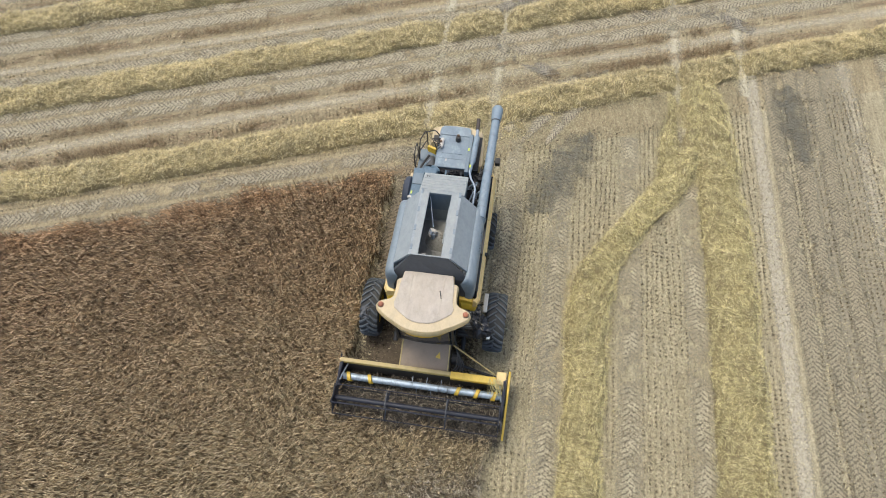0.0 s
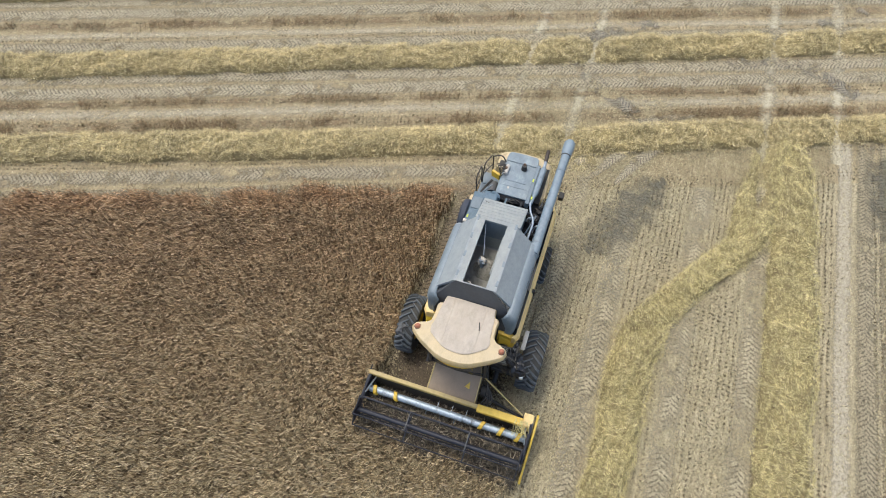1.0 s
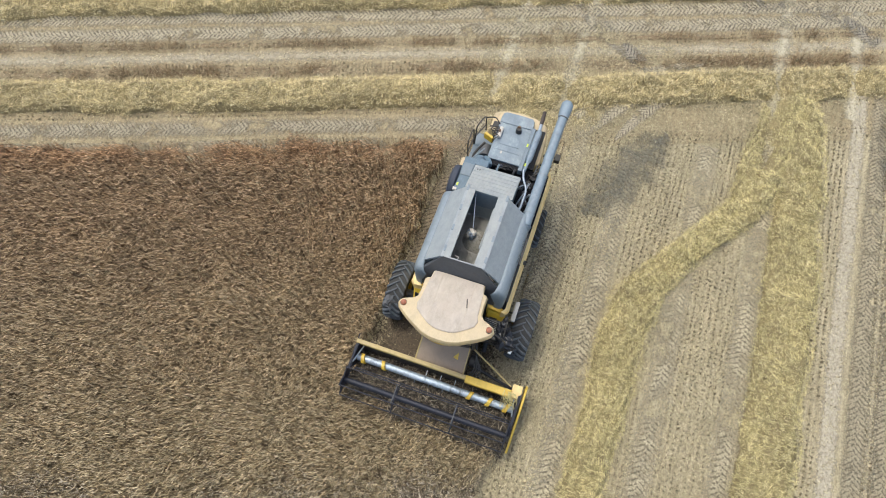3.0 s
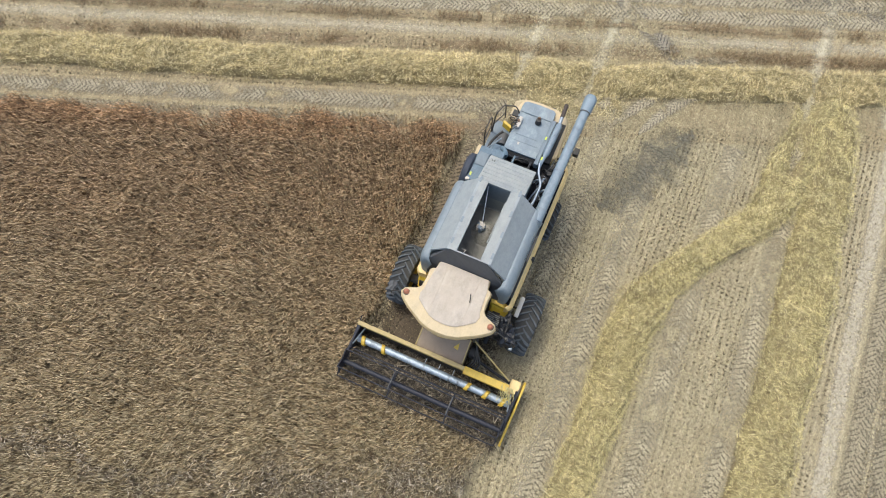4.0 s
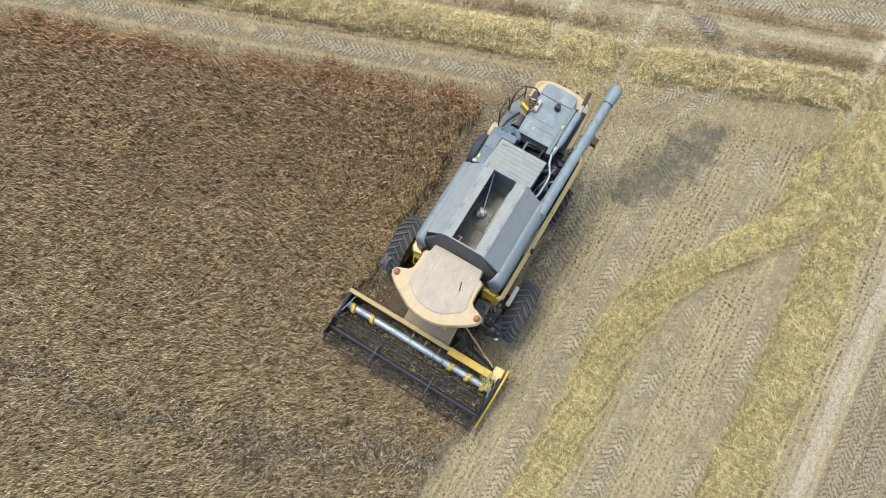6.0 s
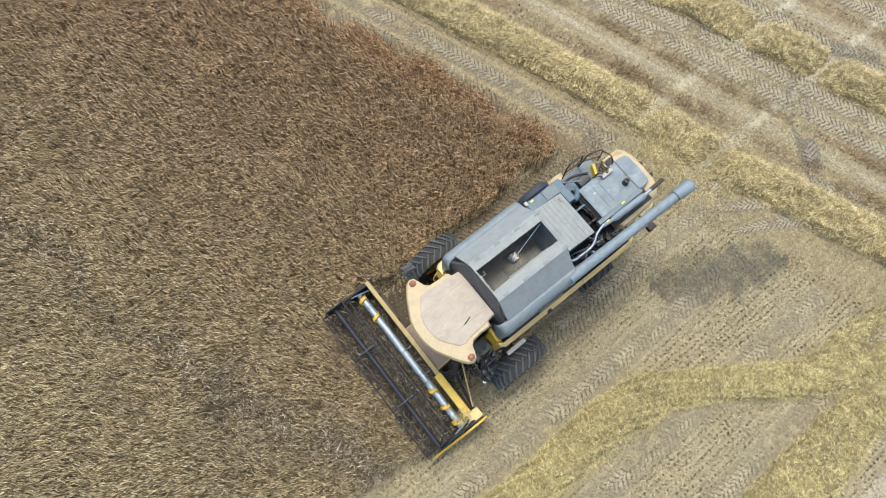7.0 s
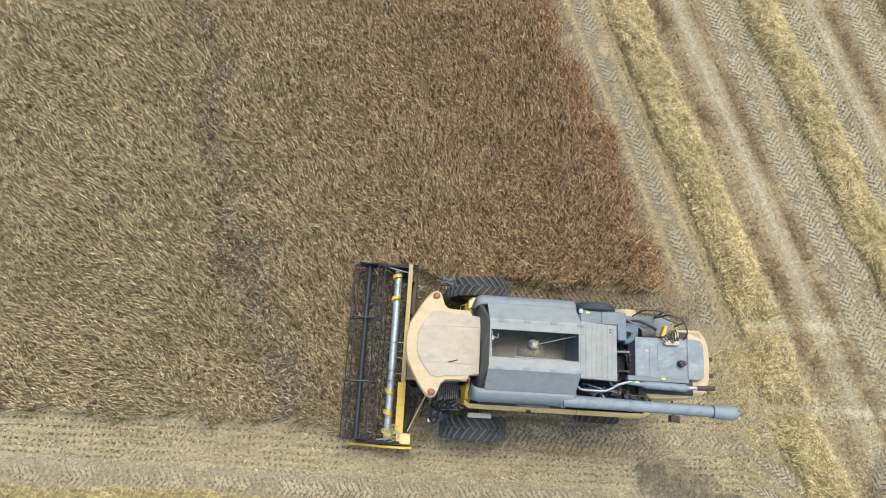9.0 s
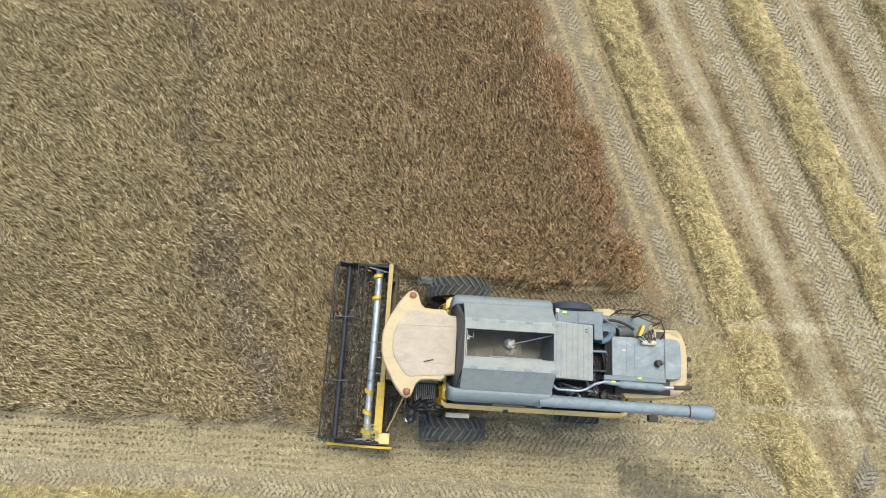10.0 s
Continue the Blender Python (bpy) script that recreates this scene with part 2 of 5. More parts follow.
# ---- ground ----
def field_noise(x, y):
    return noise.noise((x * 1.7, y * 1.7, 0)) * 0.6 + noise.noise((x * 5.3, y * 5.3, 4)) * 0.4


def build_ground():
    n = 150
    lin = np.linspace(-1, 1, n)
    g = np.sign(lin) * (np.abs(lin) * 26 + np.abs(lin) ** 9 * 2400)
    X, Y = np.meshgrid(g + 5, g + 3, indexing="ij")
    near = np.exp(-((X - 5) ** 2 + (Y - 3) ** 2) / 900)
    Z = np.array([[field_noise(x, y) for y in Y[0]] for x in X[:, 0]]) * 0.012 * near
    v = np.stack([X, Y, Z], -1).reshape(-1, 3)
    i = np.arange(n * n).reshape(n, n)
    f = np.stack([i[:-1, :-1], i[1:, :-1], i[1:, 1:], i[:-1, 1:]], -1).reshape(-1, 4)
    ob = mesh_object("ground", v, f, SOIL)
    return tagged(ob, "tan stubble field with dry soil and chaff", "ground", kind="structure")


ground = build_ground()

# ---- tyre tracks, pale strips and damp patches ----
HEIGHT = [0.016]


def build_strip(name, points, half, mat, label, wander=0.06, taper=False):
    q, d = polyline(points, 0.25)
    side = np.stack([-d[:, 1], d[:, 0]], 1)
    n = len(q)
    HEIGHT[0] += 0.0011
    sway = np.array([noise.noise((i * 0.05, HEIGHT[0] * 900, 0)) for i in range(n)]) * wander
    v = np.zeros((n, 2, 3))
    for j, s in enumerate((-1, 1)):
        wide = half * (np.sqrt(np.sin(np.linspace(0.03, math.pi - 0.03, n))) if taper else np.ones(n))
        v[:, j, :2] = q + side * (s * wide + sway)[:, None]
        v[:, j, 2] = HEIGHT[0]
    i = np.arange(n * 2).reshape(n, 2)
    f = np.stack([i[:-1, 0], i[1:, 0], i[1:, 1], i[:-1, 1]], -1)
    ob = mesh_object(name, v.reshape(-1, 3), f, mat, ground)
    uv = ob.data.uv_layers.new(name="UVMap")
    u = np.arange(n) * 0.25
    at = np.stack([np.repeat(u, 2), np.tile([-1.0, 1.0], n)], 1)
    uv.data.foreach_set("uv", at[f.ravel()].astype(np.float32).ravel())
    return tagged(ob, label)


def headland(w, s0=-24.0, s1=28.0):
    """A line beside the first headland swath, w metres out from it."""
    x, y = A_LINE[0] + NORMAL[0] * w, A_LINE[1] + NORMAL[1] * w
    return [(x + 0.351 * s, y - 0.936 * s) for s in np.linspace(s0, s1, 6)]


def lane(y, x0=-26.0, end=-2.5):
    return [(x, y) for x in np.linspace(x0, 9.55 - 0.375 * (y - 2.43) + end, 6)]


build_strip("dark_strip", lane(-13.4, end=0.5), 1.95, OLDER, "darker older stubble")
for w, h in ((1.78, 0.36), (6.4, 0.3), (11.3, 0.4)):
    build_strip("pale_strip", headland(w), h, PALE, "smooth pale strip of dry soil")
for y, h in ((-3.55, 0.5), (-14.6, 0.4)):
    build_strip("pale_strip", lane(y, end=1.0 if y < -10 else -3.2), h, PALE, "smooth pale strip of dry soil")
build_strip("pale_strip", lane(-10.9, end=1.0), 0.3, PALE_LINE, "smooth pale wheel line")
for y, h in ((1.6, 0.36), (-0.85, 0.36), (-8.0, 0.38), (-10.6, 0.36)):
    build_strip("pale_strip", [(9.6 - 0.3 * y, y), (13, y), (16, y), (20, y + 0.1), (26, y + 0.2)], h, CROSSED, "pale crossing wheel line")
for w, h in ((1.12, 0.34), (2.35, 0.2), (7.05, 0.34), (10.6, 0.3)):
    build_strip("brown_strip", headland(w), h, BROWN, "strip of taller brown stubble")
for w, h in ((2.95, 0.42), (3.75, 0.42), (5.65, 0.42), (7.8, 0.45), (8.6, 0.38), (10.15, 0.42), (12.4, 0.5), (13.3, 0.45)):
    build_strip("tyre_track", headland(w), h, TRACK, "chevron tyre prints in stubble soil")
# two strips paint the shade under the machine and behind the header
build_strip("stubble_shade", [(-0.9, 0.55), (1.0, 0.6), (3.0, 0.65), (5.9, 0.65)], 1.95, SHADED_STUBBLE, "brown stubble with the machine's shade painted in", 0.1)
build_strip("stubble_shade", [(-1.3, 0.4), (0.0, 0.42), (1.2, 0.45)], 2.0, SHADED_STUBBLE, "brown stubble with the header's shade painted in", 0.1)
build_strip("tyre_track", lane(1.9, 0.9, -1.2), 0.42, SHADED_TRACK, "chevron tyre prints with shade beside the machine painted in")
# wide dark print strip paints the machine's shadow along its south side
build_strip("tyre_track", [(0.8, -1.95), (3.0, -1.95), (5.0, -2.0), (7.2, -2.2)], 0.62, DARK_TRACK, "chevron tyre prints with shade beside the machine painted in", 0.06, True)
for y, h, x0 in ((-1.9, 0.36, 0.9), (-16.2, 0.4, -26)):
    build_strip("tyre_track", lane(y, x0, -1.2 if y > -8 else -0.5), h, LANE_TRACK, "chevron tyre prints in stubble soil")
for w, h in ((-1.4, 0.42), (-2.2, 0.36)):
    build_strip("tyre_track", headland(w, -24.0, 0.6), h, WORN, "faint worn tyre prints")
for y, h in ((-11.6, 0.36), (-12.4, 0.36), (-13.3, 0.36)):
    build_strip("tyre_track", lane(y, -26, -0.5), h, DARK_TRACK, "dark chevron tyre prints")
for y in (-6.1, -8.2):
    build_strip("tyre_track", lane(y, -26, -2.6), 0.5, FAINT, "faint worn tyre prints")
build_strip("tyre_track", lane(-3.7, -26, -2.6), 0.5, FAINT, "faint worn tyre prints")
for k in range(3):
    build_strip("tyre_track", [(9.2, -1.2 - 0.9 * k), (11.0, -2.0 - 0.9 * k), (12.6, -3.4 - 0.9 * k), (13.6, -5.4 - 0.9 * k)], 0.34, TRACK, "curved chevron tyre prints", 0.1, True)
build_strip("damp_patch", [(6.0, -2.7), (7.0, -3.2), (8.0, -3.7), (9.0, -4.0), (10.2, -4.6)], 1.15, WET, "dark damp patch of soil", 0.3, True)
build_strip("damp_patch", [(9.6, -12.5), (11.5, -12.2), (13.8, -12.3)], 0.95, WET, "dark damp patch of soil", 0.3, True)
for pts, h in (([(16.9, -6.2), (17.6, -7.2), (18.0, -8.6), (17.5, -10.1), (16.6, -11.4)], 0.4), ([(15.2, -0.2), (14.4, -0.8), (13.5, -2.0), (12.8, -2.9), (12.6, -3.8)], 0.42),
               ([(16.6, -0.5), (17.5, -0.9), (17.7, -2.2), (18.6, -3.2)], 0.36), ([(20.6, -9.8), (21.4, -10.5), (22.4, -11.8)], 0.36)):
    build_strip("tyre_track", pts, h, SKID, "dark turned-up tyre print", 0.15)

build_strip("brown_strip", headland(-2.25, -24.0, 0.3), 0.28, BROWN, "brown uncut plants along the crop edge")

# ---- standing crop ----
HEADER_FRONT, CUT_N, CUT_S = -1.98, 2.42, -2.05
CORNER = (6.95, 2.4)
LEAN = radians(141)                            # the wind has combed the ears this way
STREAK = [(-3.4, -2.6), (-5.0, 1.6), (-5.8, 3.2), (-6.15, 4.8), (-6.8, 7.0), (-7.3, 9.3), (-8.8, 13.3), (-11.5, 22.0)]


def in_crop(x, y):
    east = (x - CORNER[0]) * 0.935 + (y - CORNER[1]) * 0.355 < 0
    return east & (y > CUT_S) & ((y > CUT_N) | (x < HEADER_FRONT))


def streak_distance(x, y):
    sx = np.interp(y, [p[1] for p in STREAK], [p[0] for p in STREAK])
    return np.abs(x - sx + 0.25 * np.sin(y * 1.3) + 0.15 * np.sin(y * 3.7))


def build_crop():
    rng = np.random.default_rng(3)
    n = 860000
    x, y = rng.uniform(-19.5, 8.5, n), rng.uniform(-2.7, 21, n)
    wob = 0.1 * np.sin(x * 2.1) + 0.08 * np.sin(x * 5.3 + 1) + 0.1 * np.sin(y * 3.3) + rng.normal(0, 0.05, n)
    keep = in_crop(x + wob, y + wob)
    x, y = x[keep], y[keep]
    # plants stand in loose tufts
    cell = 0.11
    gx, gy = np.round(x / cell), np.round(y / cell)
    h1 = np.abs(np.sin(gx * 12.9898 + gy * 78.233) * 43758.5453) % 1
    h2 = np.abs(np.sin(gx * 39.3461 + gy * 11.135) * 24634.634) % 1
    x = x * 0.72 + (gx + h1 - 0.5) * cell * 0.28
    y = y * 0.72 + (gy + h2 - 0.5) * cell * 0.28
    m = len(x)
    near = rng.random(m) < 0.8 * np.exp(-(streak_distance(x, y) / (0.42 + 0.25 * lumps(x, y, 1.3, 2) + 0.4 * np.exp(-(y / 4) ** 2))) ** 2) * (1 + 0.5 * lumps(x, y, 0.35, 6))
    wave = np.sin(x * 1.1 + 2 * np.sin(y * 0.7)) * np.sin(y * 1.3 + x * 0.4)
    tall = 0.68 + 0.08 * h1 + 0.03 * wave + 0.08 * lumps(x, y, 0.28, 1) + 0.03 * lumps(x, y, 0.9, 4) + rng.normal(0, 0.035, m) - 0.06 * near
    tall -= 0.12 * np.exp(-np.maximum(-((x - CORNER[0]) * 0.935 + (y - CORNER[1]) * 0.355), 0) / 0.4)
    kind = rng.random(m)
    ear, low = (kind < 0.74) & ~near, kind >= 0.74
    for name, pick, mat, label in (("crop_ears", ear, CROP, "ripe tan ears leaning one way"), ("lodged_ears", near & (kind < 0.74), LODGED, "greyish tangled ears along a streak")):
        k = int(pick.sum())
        z = tall[pick] + rng.uniform(-0.2 if name == "crop_ears" else -0.34, 0.0, k)
        head = LEAN + (h1[pick] - 0.5) * 0.4 + 0.35 * wave[pick] + 0.2 * lumps(x[pick], y[pick], 0.45, 8)
        v, f = stems(rng, np.stack([x[pick], y[pick], z], 1), rng.uniform(0.1, 0.23, k) * (1.0 if name == "crop_ears" else 1.25), rng.uniform(0.45, 1.4, k), rng.uniform(0.0045, 0.0105, k),
                     head, 0.7 if name == "crop_ears" else 3.1, True)
        ob = mesh_object(name, v, f, mat)
        tagged(ob, label, "crop", kind="stuff")
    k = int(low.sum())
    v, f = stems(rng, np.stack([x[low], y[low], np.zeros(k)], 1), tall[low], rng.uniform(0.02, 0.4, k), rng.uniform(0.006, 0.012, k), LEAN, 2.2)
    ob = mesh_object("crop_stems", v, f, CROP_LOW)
    tagged(ob, "dense brown crop stems, shade between plants painted in", "crop", kind="stuff")


build_crop()

# ---- straw swaths ----
def along_headland(points, north=26.0, south=-23.0):
    (x0, y0), (x1, y1) = points[0], points[-1]
    return [(x0 - 0.375 * (north - y0), north), *points, (x1 + 0.38 * (y1 - south), south)]


SWATHS = [
    along_headland([(4.04, 17.3), (6.7, 9.8), (9.55, 2.43), (10.8, -1.5), (12.75, -6.2), (15.1, -12.3)]),
    along_headland([(7.7, 20.2), (10.8, 12.05), (14.05, 3.83), (17.3, -4.55), (20.45, -12.4)]),
    along_headland([(11.7, 23.4), (15.1, 14.4), (18.45, 5.3), (22.1, -3.9), (25.7, -12.5)]),
    along_headland([(16.5, 24.0), (18.0, 20.0), (23.2, 5.9)]),
    [(-16, -9.3), (-3, -9.3), (3, -9.32), (8, -9.26), (11.0, -9.15), (13.0, -8.6)],
    [(-17, -4.6), (-10, -4.65), (-1, -4.72), (2.3, -4.7), (4.2, -5.05), (5.5, -5.95), (7.1, -7.15), (8.5, -7.85), (10.3, -8.12), (12.4, -8.2)],
]


def crushed(x, y):
    """How far a swath is pressed flat where wheels crossed it."""
    flat = np.zeros_like(x)
    for yc in (1.6, -0.85, -8.0, -10.6):
        flat = np.maximum(flat, np.exp(-((y - yc) / 0.33) ** 2) * (x > 9.4))
    return flat


def build_swath(points, seed, mat, thick=1050, high=1.0, fine=1.0, wide=1.0, waist=None, label="thin flattened layer of loose straw", kind="stuff"):
    rng = np.random.default_rng(seed)
    q, d = polyline(points, 0.16)
    n = len(q)
    side = np.stack([-d[:, 1], d[:, 0]], 1)
    k = 11
    a = np.linspace(-1, 1, k)
    hw = 0.7 * wide + 0.13 * np.array([noise.noise((i * 0.11, seed * 3.1, 0)) for i in range(n)]) + 0.1 * np.array([noise.noise((i * 0.4, seed * 1.7, 3)) for i in range(n)])
    shift = 0.14 * np.array([noise.noise((i * 0.07, seed * 7.7, 5)) for i in range(n)])
    if waist:
        hw *= 1 - 0.3 * np.exp(-((q[:, 0] - waist) / 2.2) ** 2)

    def hill(u):
        return np.clip(1 - np.abs(u) ** 4, 0, 1) ** 0.6 * 0.36 * high

    def heap(x, y, u):
        """Height of the heap: a ridge of uneven tufts, pressed flat where wheels crossed."""
        tuft = 0.55 * lumps(x, y, 0.5, seed) + 0.5 * lumps(x, y, 0.21, seed + 3)
        return hill(u) * (1 + 0.6 * tuft) * (1 - 0.85 * crushed(x, y))
    v = np.zeros((n, k, 3))
    for j in range(k):
        v[:, j, :2] = q + side * (0.92 * a[j] * hw + shift)[:, None]
        v[:, j, 2] = heap(v[:, j, 0], v[:, j, 1], np.full(n, a[j])) - 0.05
    i = np.arange(n * k).reshape(n, k)
    f = np.stack([i[:-1, :-1], i[1:, :-1], i[1:, 1:], i[:-1, 1:]], -1).reshape(-1, 4)
    body = mesh_object("straw_swath", v.reshape(-1, 3), f[:, ::-1], STRAW_BED)
    # loose stems on it and along its ragged edges
    m = int(n * 0.16 * 1.6 * thick)
    s = rng.integers(0, n, m)
    u = np.where(rng.random(m) < 0.965, rng.uniform(-1, 1, m), rng.normal(0, 0.85, m))
    u = u * (1 + 0.13 * lumps(q[s, 0] + 3 * u, q[s, 1], 0.35, seed + 9))
    xy = q[s] + side[s] * (u * hw[s] + shift[s])[:, None] + d[s] * rng.uniform(-0.1, 0.1, m)[:, None]
    stay = rng.random(m) > 0.8 * crushed(xy[:, 0], xy[:, 1])
    xy, u, s = xy[stay], u[stay], s[stay]
    m = len(u)
    z = heap(xy[:, 0], xy[:, 1], u) + rng.uniform(-0.05, 0.05, m)
    comb = 1.6 * lumps(xy[:, 0], xy[:, 1], 0.3, seed + 5) + math.pi * (rng.random(m) < 0.5) + np.arctan2(d[s, 1], d[s, 0]) + 0.9
    bv, bf = stems(rng, np.column_stack([xy, np.maximum(z, 0.02)]), rng.uniform(0.06, 0.19, m) * fine, rng.uniform(0.6, 1.65, m), rng.uniform(0.004, 0.009, m) * (0.4 + 0.6 * fine), comb, 1.0)
    tagged(mesh_object("loose_straw", bv, bf, mat, body), kind="stuff")
    return tagged(body, label, "straw swath", "" if kind else "straw swaths", kind)


WINDROWS = ["bleached straw windrow along the headland, pressed flat where wheels crossed", "bleached straw windrow between chevron tyre prints", "bleached straw windrow on pale headland stubble",
            "bleached straw windrow on far headland stubble", "straight yellow straw windrow beside a pale wheel line", "curving yellow straw windrow on drilled stubble"]
for k, pts in enumerate(SWATHS):
    build_swath(pts, 20 + k, STRAW_DRY if k < 4 else STRAW, (1000, 1000, 800, 700, 1500, 1500)[k], fine=0.85 if k < 4 else 0.58, wide=(1, 1, 1, 1, 1.22, 1.06)[k], waist=6.3 if k == 5 else None, label=WINDROWS[k], kind="")
# straw spread flat where the wheels turn
build_swath([(9.2, 1.0), (9.7, 0.1), (10.2, -0.9), (10.7, -2.0)], 33, STRAW_DRY, 620, 0.3, fine=0.6, wide=1.9)
# straw just dropped behind the machine
build_swath([(6.7, -0.1), (7.6, -0.15), (8.6, -0.1), (10.2, 0.0)], 31, STRAW_DRY, 420, 0.2, fine=0.55)


# ---- cut stubble in drilled rows, and loose chaff ----
def build_stubble():
    rng = np.random.default_rng(11)
    pieces = []

    def row_places(n, lo, hi, row_lo, row_hi):
        """Tufts at uneven steps along drilled rows."""
        rows = np.round(rng.uniform(row_lo, row_hi, n) / 0.175)
        along = np.round(rng.uniform(lo, hi, n) / 0.15) * 0.15 + (np.sin(rows * 12.7) * 0.085) + rng.normal(0, 0.016, n)
        return along, rows * 0.175 + 0.025 * np.sin(along * 1.1 + rows) + rng.normal(0, 0.011, n)
    # rows along the lanes
    x, y = row_places(105000, -13, 14, -15, 2.6)
    w = (x - A_LINE[0]) * NORMAL[0] + (y - A_LINE[1]) * NORMAL[1]
    ok = (w < -2.2) & ~in_crop(x - 0.05, y - 0.05)
    for yc, h in ((1.92, 0.33), (-1.92, 0.33), (-3.7, 0.4), (-6.1, 0.36), (-8.2, 0.33), (-11.5, 0.35), (-10.9, 0.38)):
        ok &= (np.abs(y - yc) > h) | (rng.random(len(x)) < 0.15)
    ok &= rng.random(len(x)) > np.clip(0.5 * lumps(x, y, 1.5, 15) + 0.3 * lumps(x, y, 0.5, 16), 0, 0.7)
    pieces.append((x[ok], y[ok]))
    # rows along the headland
    s, w = row_places(70000, -24, 18, -2.3, 13)
    ok = np.ones(len(s), bool)
    for wc, h in ((-1.45, 0.45), (1.78, 0.34), (3.25, 0.65), (7.9, 0.6), (6.55, 0.35)):
        ok &= (np.abs(w - wc) > h) | (rng.random(len(s)) < 0.15)
    s, w = s[ok], w[ok]
    pieces.append((A_LINE[0] + NORMAL[0] * w + 0.351 * s, A_LINE[1] + NORMAL[1] * w - 0.936 * s))
    x, y = (np.concatenate(c) for c in zip(*pieces))
    m = len(x)
    v, f = stems(rng, np.stack([x, y, np.zeros(m)], 1), rng.uniform(0.05, 0.1, m), rng.uniform(0.1, 0.9, m), rng.uniform(0.013, 0.022, m))
    tagged(mesh_object("stubble", v, f, STUBBLE), "short cut stubble standing in drilled rows", "stubble", kind="stuff")
    n, k = 290000, 100000
    x, y = rng.uniform(-14, 27, n), rng.uniform(-16, 24, n)
    x, y = np.append(x, rng.uniform(-9, 14, k)), np.append(y, rng.uniform(-9.5, 2.6, k))
    n += k
    ok = ~in_crop(x, y) & (x < 24 - 0.4 * y)
    # chaff stays thin over the painted shade round the machine
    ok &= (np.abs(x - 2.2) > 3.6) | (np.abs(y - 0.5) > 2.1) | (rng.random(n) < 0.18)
    x, y = x[ok], y[ok]
    m = len(x)
    v, f = stems(rng, np.stack([x, y, rng.uniform(0.022, 0.05, m)], 1), rng.uniform(0.03, 0.1, m), rng.uniform(1.35, 1.62, m), rng.uniform(0.004, 0.01, m))
    tagged(mesh_object("chaff", v, f, CHAFF), "loose chaff and cut stems lying on the soil", "chaff", kind="stuff")
    # taller brown plants left uncut in strips along the headland
    n = 22000
    s, w = rng.uniform(-22, 15, n), rng.choice([1.12, 2.35, 7.05, -2.25], n, p=[0.4, 0.22, 0.23, 0.15]) + rng.normal(0, 0.16, n)
    x, y = A_LINE[0] + NORMAL[0] * w + 0.351 * s, A_LINE[1] + NORMAL[1] * w - 0.936 * s
    ok = (lumps(x, y, 1.7, 5) + 0.7 * lumps(x, y, 0.5, 7) > 0.05) & ((w > -1) | (s < 0.3)) & (crushed(x, y) < 0.4)
    x, y = x[ok], y[ok]
    m = len(x)
    v, f = stems(rng, np.stack([x, y, np.zeros(m)], 1), rng.uniform(0.12, 0.32, m), rng.uniform(0.2, 1.2, m), rng.uniform(0.006, 0.013, m))
    tagged(mesh_object("uncut_plants", v, f, UNCUT), "thin strips of rusty brown uncut plants", "crop", kind="stuff")
    # straw scattered where the lanes meet the headland
    n = 60000
    x, y = rng.uniform(5.5, 15.5, n), rng.uniform(-10.5, 2.4, n)
    w = (x - A_LINE[0]) * NORMAL[0] + (y - A_LINE[1]) * NORMAL[1]
    ok = (w < 0.3) & (w > -4.0) & (rng.random(n) < 1.1 * np.exp(-((w + 0.8) / 1.7) ** 2) * (0.7 + 0.6 * lumps(x, y, 0.9, 14)))
    x, y = x[ok], y[ok]
    m = len(x)
    v, f = stems(rng, np.stack([x, y, rng.uniform(0.03, 0.06, m)], 1), rng.uniform(0.04, 0.12, m), rng.uniform(1.25, 1.6, m), rng.uniform(0.004, 0.009, m))
    tagged(mesh_object("straw_litter", v, f, CHAFF), "straw scattered thinly over trodden stubble", "straw litter", kind="stuff")


build_stubble()

